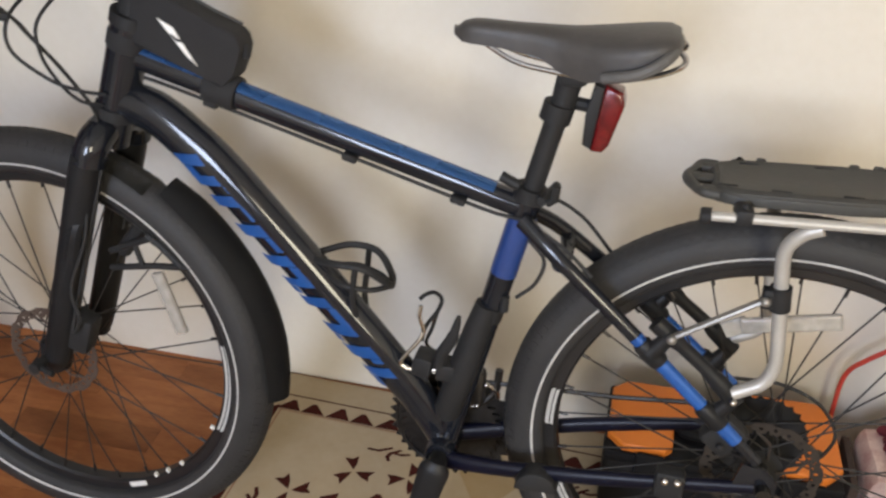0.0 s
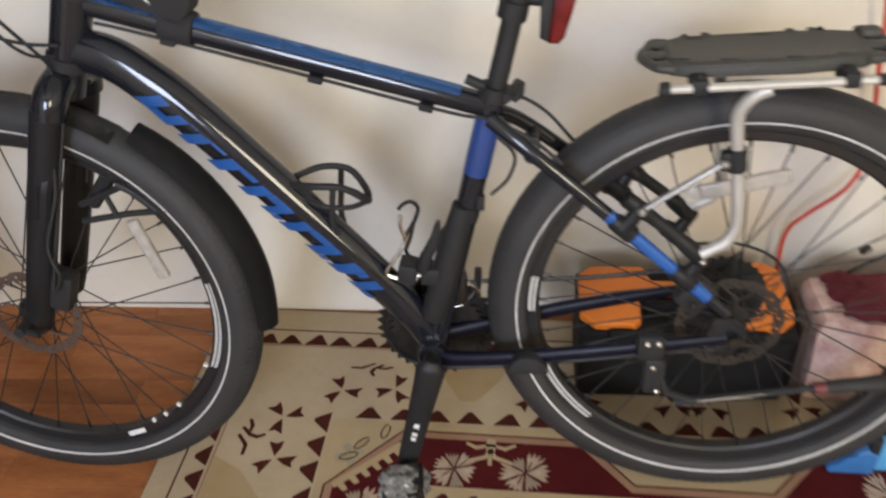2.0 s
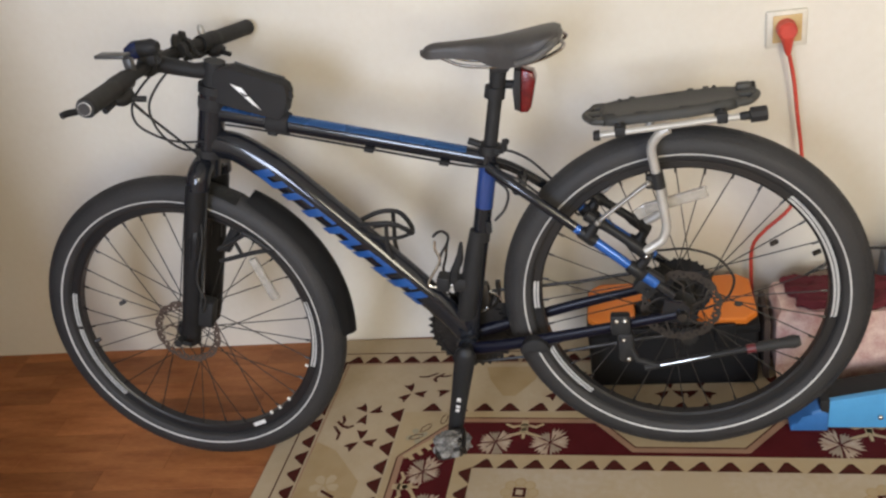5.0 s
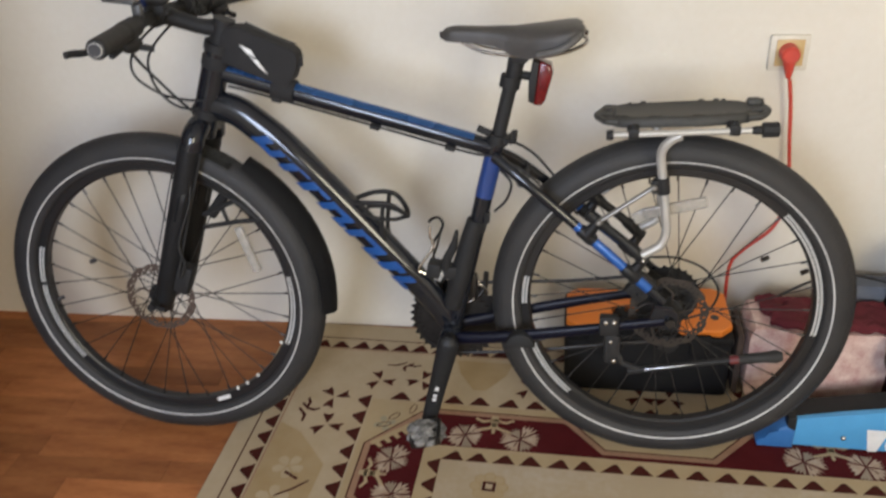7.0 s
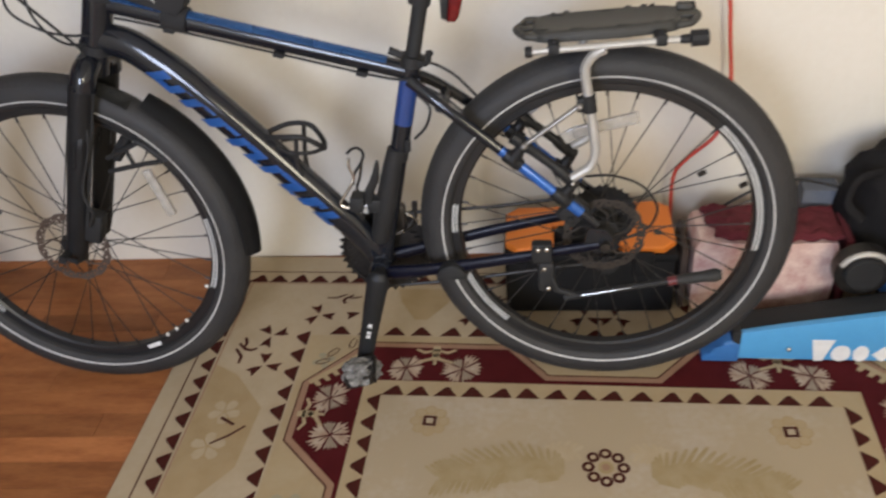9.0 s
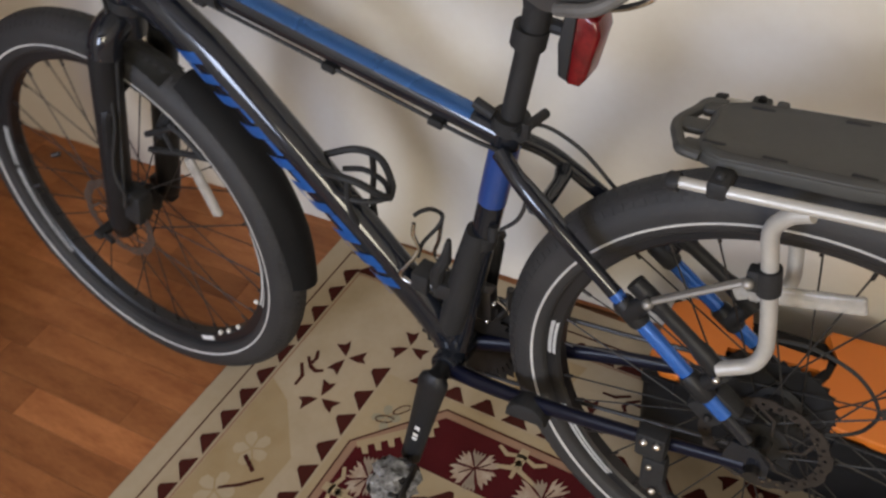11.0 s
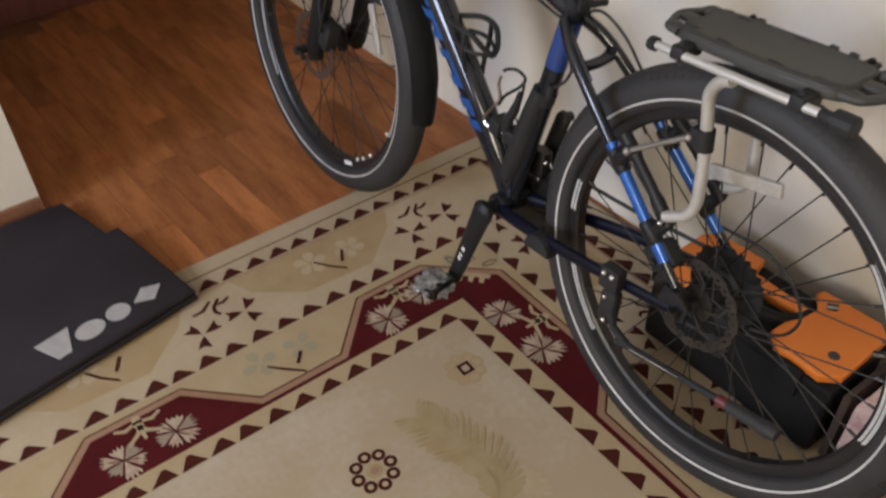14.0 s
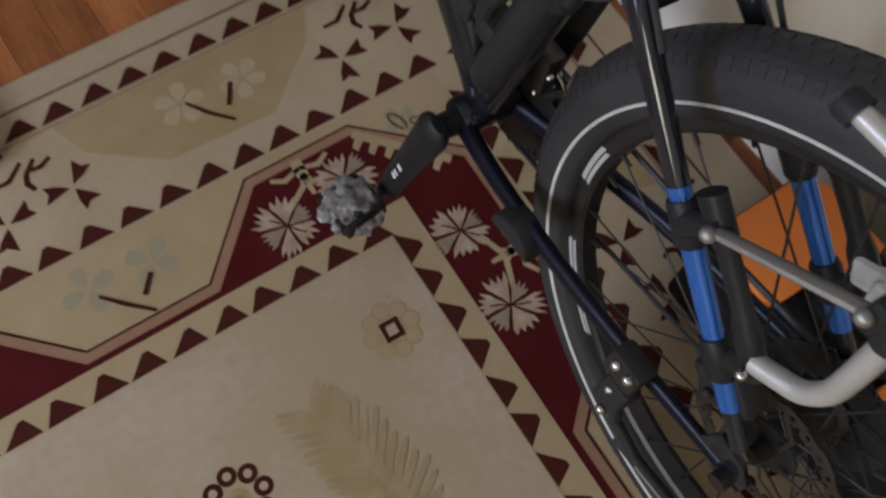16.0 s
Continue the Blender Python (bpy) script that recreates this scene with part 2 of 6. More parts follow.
def spline(pts, n):
    """A smooth line through the points, n steps a piece."""
    p = [Vector(q) for q in pts]
    p = [2 * p[0] - p[1]] + p + [2 * p[-1] - p[-2]]
    out = []
    for i in range(1, len(p) - 2):
        a, b, c, d = p[i - 1:i + 3]
        for k in range(n):
            t = k / n
            out.append(0.5 * (2 * b + (c - a) * t + (2 * a - 5 * b + 4 * c - d) * t * t + (3 * b - a - 3 * c + d) * t ** 3))
    out.append(p[-2])
    return out


def sweep(bm, pts, r, seg=12, closed=False, wide=1.0, side=None, cap=True):
    """A tube along the points. r: one radius or one a point; wide: how much broader it is along side."""
    p = [Vector(q) for q in pts]
    n = len(p)
    rad = list(r) if isinstance(r, (list, tuple)) else [r] * n
    tang = []
    for i in range(n):
        a, b = p[(i - 1) % n] if closed or i else p[0], p[(i + 1) % n] if closed or i < n - 1 else p[-1]
        tang.append((b - a).normalized())
    ref = Vector(side) if side else (Vector((0, 1, 0)) if abs(tang[0].y) < 0.9 else Vector((1, 0, 0)))
    rings = []
    for i in range(n):
        u = (ref - tang[i] * ref.dot(tang[i])).normalized()
        if not side:
            ref = u
        v = tang[i].cross(u)
        rings.append([bm.verts.new(p[i] + (u * math.cos(a) * wide + v * math.sin(a)) * rad[i]) for a in (2 * math.pi * k / seg for k in range(seg))])
    for i in range(n if closed else n - 1):
        a, b = rings[i], rings[(i + 1) % n]
        for k in range(seg):
            bm.faces.new((a[k], a[(k + 1) % seg], b[(k + 1) % seg], b[k]))
    if cap and not closed:
        bm.faces.new(rings[0][::-1])
        bm.faces.new(rings[-1])


def lathe(bm, profile, seg=48, closed=False):
    """Turns (radius, y) points round the y axis."""
    rings = []
    for k in range(seg):
        a = 2 * math.pi * k / seg
        rings.append([bm.verts.new((r * math.cos(a), y, r * math.sin(a))) for r, y in profile])
    m = len(profile)
    for k in range(seg):
        a, b = rings[k], rings[(k + 1) % seg]
        for i in range(m if closed else m - 1):
            j = (i + 1) % m
            if profile[i][0] < 1e-6 and profile[j][0] < 1e-6:
                continue
            bm.faces.new((a[i], a[j], b[j], b[i]))
    bmesh.ops.remove_doubles(bm, verts=bm.verts, dist=1e-6)


def prism(bm, poly, y0, y1, bevel=0.0, axis="y", seg=2):
    """A slab: the outline (x, z) pushed from y0 to y1; with axis z the outline is (x, y) and rises from y0 to y1."""
    put = (lambda a, b, h: (a, h, b)) if axis == "y" else (lambda a, b, h: (a, b, h))
    lo = [bm.verts.new(put(a, b, y0)) for a, b in poly]
    hi = [bm.verts.new(put(a, b, y1)) for a, b in poly]
    fs = [bm.faces.new(lo[::-1]), bm.faces.new(hi)]
    n = len(poly)
    for i in range(n):
        fs.append(bm.faces.new((lo[i], lo[(i + 1) % n], hi[(i + 1) % n], hi[i])))
    if bevel:
        es = list({e for f in fs[:2] for e in f.edges})
        bmesh.ops.bevel(bm, geom=es, offset=bevel, segments=seg, affect="EDGES", profile=0.5)


def arc(r, a0, a1, n, cx=0.0, cz=0.0):
    return [(cx + r * math.cos(radians(a0 + (a1 - a0) * i / n)), cz + r * math.sin(radians(a0 + (a1 - a0) * i / n))) for i in range(n + 1)]


def ball(bm, c, r, sx=1, sy=1, sz=1, u=14, v=9):
    out = bmesh.ops.create_uvsphere(bm, u_segments=u, v_segments=v, radius=1)
    for w in out["verts"]:
        w.co = Vector((c[0] + w.co.x * r * sx, c[1] + w.co.y * r * sy, c[2] + w.co.z * r * sz))


def rod(bm, a, b, r, seg=10):
    sweep(bm, [a, b], r, seg)


# ---- room ----
SLOPE = 0.035
FLOOR = -0.012


def wall_y(x):
    return 0.5195 + SLOPE * (x + 1.8)


def wall(name, pts, z0, z1, mat, label):
    bm = bmesh.new()
    prism(bm, pts, z0, z1, axis="z")
    return solid(name, bm, mat, label, "wall", kind="structure", smooth=0)


wall("wall_north", [(-2.3, wall_y(-2.3)), (2.7, wall_y(2.7)), (2.7, wall_y(2.7) + 0.2), (-2.3, wall_y(-2.3) + 0.2)], FLOOR - 0.05, 2.6, M_WALL, "cream painted plaster wall behind the bicycle")
wall("wall_corridor", [(-2.3, -0.452), (-1.02, -0.492), (-1.02, -0.64), (-2.3, -0.604)], FLOOR - 0.05, 2.6, M_WALL, "cream painted wall stub beside the entrance door")
wall("wall_west", [(-1.17, -0.64), (-1.02, -0.64), (-1.0, -3.2), (-1.17, -3.2)], FLOOR - 0.05, 2.6, M_WALL, "cream painted room wall running away from the entrance")
wall("wall_east", [(2.5, -3.2), (2.65, -3.2), (2.65, 0.55), (2.5, 0.55)], FLOOR - 0.05, 2.6, M_WALL, "plain cream painted wall closing the room")
# south wall with a window opening
for nm, (x0, x1, z0, z1) in {"wall_south_1": (-1.17, -0.975, 0, 2.6), "wall_south_2": (0.075, 0.925, 0, 2.6), "wall_south_3": (-0.975, 0.075, 0, 0.95), "wall_south_4": (-0.975, 0.075, 2.1, 2.6),
                             "wall_south_5": (1.975, 2.65, 0, 2.6), "wall_south_6": (0.925, 1.975, 0, 0.95), "wall_south_7": (0.925, 1.975, 2.1, 2.6)}.items():
    bm = bmesh.new()
    box(bm, x0, -3.35, z0 + FLOOR - (0.05 if z0 == 0 else 0), x1, -3.2, z1)
    solid(nm, bm, M_WALL, "plain cream painted wall round the window", "wall", kind="structure", smooth=0)
# wall round the entrance door
bm = bmesh.new()
box(bm, -2.25, 0.432, FLOOR - 0.05, -2.055, wall_y(-2.05) - 0.001, 2.6)
solid("wall_door_1", bm, M_WALL, "narrow cream wall strip beside the door", "wall", kind="structure", smooth=0)
bm = bmesh.new()
box(bm, -2.25, -0.445, 2.06, -2.055, 0.432, 2.6)
solid("wall_door_2", bm, M_WALL, "cream wall above the entrance door", "wall", kind="structure", smooth=0)
bm = bmesh.new()
box(bm, -2.5, -3.4, 2.6, 2.8, 0.95, 2.75)
solid("ceiling", bm, M_CEIL, "plain white ceiling", "ceiling", kind="structure", smooth=0)
bm = bmesh.new()
box(bm, -2.5, -3.4, FLOOR - 0.06, 2.8, 0.95, FLOOR - 0.004)
floor = solid("floor", bm, M_WOOD_GAP, "red-brown three-strip laminate floor", "floor", kind="structure", smooth=0)
bm = bmesh.new()
prism(bm, [(-1.02, -0.494), (-1.008, -0.494), (-0.988, -3.2), (-1.0, -3.2)], FLOOR, 0.032, axis="z", bevel=0.002)
solid("baseboard", bm, M_BASE, "low brown wooden baseboard along the wall", "baseboard", kind="structure")

# unseen windows behind the camera: left inferred from shadows, right added for fill light
for nm, wx in (("window_1", -0.45), ("fill_window_2", 1.45)):
    win = holder(nm, pose(wx, -3.28, 0.95 + FLOOR), "unseen white-framed window, assumed behind the viewpoint", "window", kind="structure")
    bm = bmesh.new()
    for x0, x1, z0, z1 in ((-0.525, -0.46, 0, 1.162), (0.46, 0.525, 0, 1.162), (-0.46, 0.46, 0, 0.065), (-0.46, 0.46, 1.10, 1.162), (-0.03, 0.03, 0.065, 1.10)):
        box(bm, x0, -0.03, z0, x1, 0.03, z1, 0.004)
    part("window_frame", bm, M_CEIL, win)
    for sgn in (-1, 1):
        bm = bmesh.new()
        box(bm, sgn * 0.245 - 0.214, -0.006, 0.066, sgn * 0.245 + 0.214, 0.006, 1.099)
        part("pane", bm, M_GLASS, win).visible_shadow = False

# entrance door
door = holder("door_1", pose(-2.08, -0.01, FLOOR), "closed dark mahogany panelled entrance door", "door", kind="structure")
W = 0.440
bm = bmesh.new()
for y0, y1, z0, z1 in ((-W, -W + 0.12, 0, 2.06), (W - 0.12, W, 0, 2.06), (-W + 0.12, W - 0.12, 0, 0.16), (-W + 0.12, W - 0.12, 0.70, 0.74), (-W + 0.12, W - 0.12, 1.90, 2.06)):
    box(bm, -0.02, y0, z0, 0.025, y1, z1, 0.002)
part("door_leaf", bm, M_DOOR, door)
for z0, z1 in ((0.16, 0.70), (0.74, 1.90)):
    bm = bmesh.new()
    box(bm, -0.012, -W + 0.12, z0, 0.0243, W - 0.12, z1, 0.0012, 1)
    part("door_panel", bm, M_DOOR, door)
for z in (0.28, 1.75):
    bm = bmesh.new()
    sweep(bm, [(0.029, W - 0.012, z - 0.045), (0.029, W - 0.012, z + 0.045)], 0.007, 10)
    part("hinge", bm, M_ALU, door, "small dull metal hinge")

# ---- rug ----
RX, RYF, RYN = 0.962, 0.556, -2.292
RC = (0.353, (RYF + RYN) / 2)
rug = holder("rug", pose(0, 0, 0), "cream rug with burgundy floral border and brown triangle rows", "rug")
bm = bmesh.new()
prism(bm, [(RC[0] - RX, RYN), (RC[0] + RX, RYN), (RC[0] + RX, RYF), (RC[0] - RX, RYF)], FLOOR - 0.001, -0.004, axis="z", bevel=0.003)
part("pile_base", bm, M_CREAM, rug, "", 0)
LAYER = 0.0003


def flat(name, polys, level, mat, label=""):
    bm = bmesh.new()
    z = -0.004 + LAYER * level
    for i, poly in enumerate(polys):
        bm.faces.new([bm.verts.new((x, y, z + 0.00003 * i)) for x, y in poly])
    bmesh.ops.remove_doubles(bm, verts=bm.verts, dist=0.0001)
    bmesh.ops.triangulate(bm, faces=[f for f in bm.faces if len(f.verts) > 4])
    for f in bm.faces:
        f.normal_update()
        if f.normal.z < 0:
            f.normal_flip()
    me = bpy.data.meshes.new(name)
    bm.to_mesh(me)
    bm.free()
    me.materials.append(mat)
    ob = new(name, me)
    ob.parent = rug
    if label:
        tagged(ob, label)
    return ob


def four(points):
    """A closed line: the far left quarter, mirrored across both axes of the rug."""
    q = [(x - RC[0], y - RC[1]) for x, y in points]
    out = q + [(-x, y) for x, y in q[::-1]] + [(-x, -y) for x, y in q] + [(x, -y) for x, y in q[::-1]]
    return [(x + RC[0], y + RC[1]) for x, y in out]


def mirrored(polys):
    out = []
    for sx in (1, -1):
        for sy in (1, -1):
            out += [[(RC[0] + sx * (x - RC[0]), RC[1] + sy * (y - RC[1])) for x, y in poly] for poly in polys]
    return out


def frame_rect(d, dy=0.0):
    """A rectangle set in by d from the rug's sides, its ends shifted by dy."""
    x0, y1 = RC[0] - RX + d, RYF - d + dy
    x1, y0 = 2 * RC[0] - x0, 2 * RC[1] - y1
    return [(x0, y0), (x1, y0), (x1, y1), (x0, y1)]


def grow(poly, k):
    """The closed outline moved outward by k."""
    n, out = len(poly), []
    area = sum(poly[i][0] * poly[(i + 1) % n][1] - poly[(i + 1) % n][0] * poly[i][1] for i in range(n))
    s = 1 if area > 0 else -1
    for i in range(n):
        p, a, b = Vector(poly[i]), Vector(poly[i - 1]), Vector(poly[(i + 1) % n])
        e1, e2 = (p - a).normalized(), (b - p).normalized()
        n1, n2 = Vector((e1.y, -e1.x)) * s, Vector((e2.y, -e2.x)) * s
        m = (n1 + n2).normalized()
        p = p + m * k / max(0.4, m.dot(n1))
        out.append((p.x, p.y))
    return out


def saw(name, rect, height, level, left, far):
    """Triangles standing outward on the four sides of a rectangle. left, far: spacing and one known place along those sides."""
    rng = random.Random(name)
    shapes = []
    for k in range(6):
        w, h, s = left[0] * 0.45, height * rng.uniform(0.92, 1.08), rng.uniform(-0.007, 0.007)
        bm = bmesh.new()
        bm.faces.new([bm.verts.new(p) for p in ((-w, 0, 0), (w, 0.0006, 0), (s + 0.004, h, 0), (s - 0.004, h * 0.97, 0))])
        shapes.append(link_mesh(name, bm, M_BROWN, 0))
    rest = []
    (x0, y0), (x1, y1) = rect[0], rect[2]
    spots = []
    for (pitch, known), lo, hi, along in ((left, y0, y1, "y"), (far, x0, x1, "x")):
        k = math.ceil((lo + 0.012 - known) / pitch)
        while known + k * pitch < hi - 0.012:
            c = known + k * pitch + rng.uniform(-0.002, 0.002)
            spots += [(x0, c, 90), (x1, c, -90)] if along == "y" else [(c, y1, 0), (c, y0, 180)]
            k += 1
    for x, y, a in spots:
        if y > -0.85 and x < 1.25:
            ob = new(name, rng.choice(shapes))
            ob.parent = rug
            ob.matrix_local = Matrix.Translation((x, y, -0.004 + LAYER * level)) @ Matrix.Rotation(radians(a), 4, "Z")
        else:
            o, e = Vector((-math.sin(radians(a)), math.cos(radians(a)))), Vector((math.cos(radians(a)), math.sin(radians(a))))
            q, w = Vector((x, y)), left[0] * 0.48
            rest.append([tuple(q - e * w), tuple(q + e * w), tuple(q + o * height)])
    tagged(flat(name + "_far", rest, level, M_BROWN), kind="stuff")


def motifs(name, groups, level, mat, kind=""):
    """Each motif and its mirror images as patches of their own."""
    for polys in groups:
        for sx in (1, -1):
            for sy in (1, -1):
                q = [[(RC[0] + sx * (x - RC[0]), RC[1] + sy * (y - RC[1])) for x, y in poly] for poly in polys]
                if q[0][0][1] > -0.95 and q[0][0][0] < 1.3:
                    ob = flat(name, q, level, mat)
                    if kind:
                        tagged(ob, kind=kind)


flat("outer_line", [grow(frame_rect(0.047, -0.018), 0.0012)], 1, M_BROWN)
flat("outer_margin", [frame_rect(0.0497, -0.018)], 2, M_CREAM)
flat("rose_line", [frame_rect(0.098, -0.012)], 3, M_PINKY)
flat("outer_band", [frame_rect(0.102, -0.012)], 4, M_CREAM)
saw("outer_triangle", frame_rect(0.094, -0.015), 0.029, 5, (0.0561, -0.0725), (0.0523, -0.441))
flat("gold_band", [frame_rect(0.299, -0.003)], 5, M_TAN)
saw("middle_triangle", frame_rect(0.2955, -0.004), 0.0285, 6, (0.0572, 0.0146), (0.0645, -0.050))
meander = four([(-0.181, -0.760), (-0.294, -0.647), (-0.294, -0.460), (-0.181, -0.345), (-0.181, -0.172), (-0.294, -0.063), (-0.294, 0.102), (-0.172, 0.234), (0.157, 0.232), (0.240, 0.140)])
flat("meander_dark_line", [grow(meander, 0.0008)], 7, M_BROWN)
flat("meander_rose_line", [grow(meander, -0.0028)], 8, M_PINKY)
flat("burgundy_border", [grow(meander, -0.0165)], 9, M_BURG)
flat("inner_edge", [frame_rect(0.4535, 0.010)], 10, M_TAN)
saw("inner_triangle", frame_rect(0.4955, 0.009), 0.0295, 11, (0.0556, -0.0085), (0.0576, 0.0245))
flat("field", [frame_rect(0.4965, 0.009)], 12, M_FIELD)


def petal_flower(cx, cy, r, turn, n=6):
    """A carnation: broad wedges with toothed ends, in two tones, and the dark lines between them."""
    rp = random.Random(round(1000 * (cx + 3 * cy)))
    at = lambda a, q: (cx + q * math.cos(radians(a)), cy + q * math.sin(radians(a)))
    edges = [turn + 360 * k / n + rp.uniform(-9, 9) for k in range(n)]
    edges.append(edges[0] + 360)
    pale, dull, lines = [], [], []
    for k in range(n):
        a0, a1 = edges[k] + rp.uniform(2, 5), edges[k + 1] - rp.uniform(2, 5)
        s = r * rp.uniform(0.82, 1.14)
        pts = [at((a0 + a1) / 2, 0.06 * r), at(a0 + 3, 0.5 * s)]
        teeth = 4
        for j in range(teeth):
            b = a0 + (a1 - a0) * j / teeth
            w = (a1 - a0) / teeth
            pts += [at(b + 0.1 * w, s * rp.uniform(0.70, 0.82)), at(b + 0.5 * w, s * rp.uniform(0.92, 1.10))]
        pts += [at(a1, 0.80 * s), at(a1 - 3, 0.5 * s)]
        (dull if k % 3 == 1 else pale).append(pts)
        if k % 3 == 0:
            m = (a0 + a1) / 2 + rp.uniform(-6, 6)
            lines.append(bent([at(m + 8, 0.03 * r), at(m - 3, 0.36 * r), at(m + 1, 0.66 * r)], 0.0028))
    return pale, dull, lines


def pinwheel(cx, cy, r, turn, n=4):
    """A faded blossom of broad rounded petals."""
    out = []
    for k in range(n):
        a = radians(turn + 360 * k / n)
        out.append([(cx + r * (p * math.cos(a) - q * math.sin(a)), cy + r * (p * math.sin(a) + q * math.cos(a))) for p, q in ((0.08, 0), (0.55, -0.34), (0.95, -0.26), (1.05, 0.05), (0.9, 0.30), (0.5, 0.28))])
    return out


def stroke(a, b, w):
    a, b = Vector(a), Vector(b)
    e = (b - a).normalized()
    o = Vector((-e.y, e.x)) * w / 2
    return [tuple(a - o), tuple(b - o), tuple(b + o), tuple(a + o)]


def star(cx, cy, r, turn, n=3):
    """Three notched wedges that point at one place."""
    rp = random.Random(round(900 * (cx - 2 * cy)))
    out = []
    for k in range(n):
        a = radians(turn + 360 * k / n + rp.uniform(-8, 8))
        pts = [(0.10, 0.0), (0.55, -0.26), (1.02, -0.38), (0.88, -0.05), (1.05, 0.36), (0.5, 0.16)]
        out.append([(cx + r * (p * math.cos(a) - q * math.sin(a)), cy + r * (p * math.sin(a) + q * math.cos(a))) for p, q in pts])
    return out


def bent(pts, w):
    """A bent band as one outline."""
    q = [Vector(p) for p in pts]
    left, right = [], []
    for i, p in enumerate(q):
        e = (q[min(i + 1, len(q) - 1)] - q[max(i - 1, 0)]).normalized()
        k = w / 2 * (1 if 0 < i < len(q) - 1 else 0.75)
        left.append((p.x - e.y * k, p.y + e.x * k))
        right.append((p.x + e.y * k, p.y - e.x * k))
    return left + right[::-1]


def fingers(cx, cy):
    """A brown sprig with three bent fingers."""
    lines = (((-0.024, 0.0), (-0.004, -0.024), (-0.004, -0.047)), ((-0.021, 0.018), (-0.002, 0.0), (0.012, -0.004), (0.026, 0.003)), ((-0.012, 0.038), (-0.004, 0.022), (-0.005, 0.008)))
    return [bent([(cx + x, cy + y) for x, y in q], 0.0085) for q in lines]


def stalk(base, ends, out):
    """A hand-shaped stalk on the border's edge: two long stems that end at the flowers, short fingers between and beside them."""
    b = Vector(base)
    o = Vector(out)
    side = Vector((-o.y, o.x))
    polys = [bent([tuple(b - o * 0.006), tuple(b + o * 0.012), tuple(b + o * 0.026)], 0.019)]
    for e in ends:
        e = Vector(e)
        k = 1 if (e - b).dot(side) > 0 else -1
        polys.append(bent([tuple(b + o * 0.018), tuple(b + o * 0.036 + side * 0.008 * k), tuple(e - (e - b).normalized() * 0.022)], 0.0088))
        polys.append(bent([tuple(b + o * 0.008), tuple(b + o * 0.016 + side * 0.026 * k), tuple(b + o * 0.006 + side * 0.044 * k)], 0.0085))
    polys.append(bent([tuple(b + o * 0.02), tuple(b + o * 0.036), tuple(b + o * 0.054)], 0.0085))
    return polys


pale, dull, lines, stalks = [], [], [], []
for pair, base, out in ((((-0.200, -0.045), (-0.222, 0.055)), (-0.277, 0.010), (1, 0)), (((-0.071, 0.152), (0.053, 0.151)), (-0.010, 0.217), (0, -1)), (((-0.2055, -0.507), (-0.202, -0.606)), (-0.277, -0.556), (1, 0))):
    stalks.append(stalk(base, pair, out))
    for k, (cx, cy) in enumerate(pair):
        a, b, c = petal_flower(cx, cy, 0.0425, 10 + 21 * k)
        pale.append(a)
        dull.append(b)
        lines.append(c)
motifs("stalk_finger", [[q] for group in stalks for q in group], 10, M_TAN)
motifs("carnation", pale, 11, M_CARN)
motifs("carnation_petal", dull, 11, M_DULL)
motifs("carnation_line", lines, 12, M_BROWN)
stars, sprigs, twigs = [], [], []
for cy in (-0.318, 0.198, -0.834):
    stars.append(star(-0.405, cy + 0.051, 0.038, 20))
    stars.append(star(-0.396, cy - 0.046, 0.038, -16))
    sprigs.append(fingers(-0.453, cy + 0.004))
for cx, cy, t in ((-0.307, 0.325, 110), (-0.205, 0.335, 75), (0.06, 0.33, 110), (0.155, 0.34, 75), (0.32, 0.33, 100)):
    stars.append(star(cx, cy, 0.036, t))
for cx, cy in ((-0.255, 0.385), (0.105, 0.385)):
    sprigs.append([[(cx + (y - cy), cy - 0.35 * (x - cx) * 2) for x, y in q] for q in fingers(cx, cy)])
for cx, cy in ((-0.408, -0.040), (-0.408, -0.556)):
    twigs.append([bent([(cx - 0.037, cy - 0.038), (cx - 0.005, cy - 0.016), (cx + 0.024, cy + 0.012)], 0.006), stroke((cx - 0.036, cy + 0.033), (cx - 0.002, cy + 0.014), 0.007)])
for cx, cy in ((-0.208, -0.268),):
    twigs.append([bent([(cx - 0.032, cy - 0.034), (cx - 0.004, cy - 0.008), (cx + 0.024, cy + 0.022)], 0.006), stroke((cx - 0.028, cy + 0.038), (cx - 0.003, cy + 0.018), 0.007)])
motifs("brown_star", stars, 6, M_BROWN)
motifs("brown_sprig", sprigs, 6, M_BROWN)
motifs("twig", twigs, 9, M_BROWN)
panels = []
for cy in (-0.050, -0.566):
    panels.append([(-0.506, cy - 0.205), (-0.445, cy - 0.180), (-0.374, cy - 0.085), (-0.366, cy + 0.075), (-0.448, cy + 0.170), (-0.506, cy + 0.200)])
panels.append([(-0.13, 0.425), (-0.115, 0.375), (-0.075, 0.312), (-0.045, 0.312), (0.0, 0.375), (0.012, 0.425)])
motifs("faded_panel", [[q] for q in panels], 5, M_PANEL)
motifs("pale_blossom", [pinwheel(-0.448, -0.085, 0.036, 20, 5), pinwheel(-0.442, 0.010, 0.034, 60, 5), pinwheel(-0.448, -0.600, 0.036, 20, 5)], 6, M_FADED)
motifs("faded_blossom", [pinwheel(-0.257, -0.310, 0.036, 100), pinwheel(-0.250, -0.222, 0.036, 50), pinwheel(-0.262, 0.170, 0.026, 20)], 6, M_GREEN)
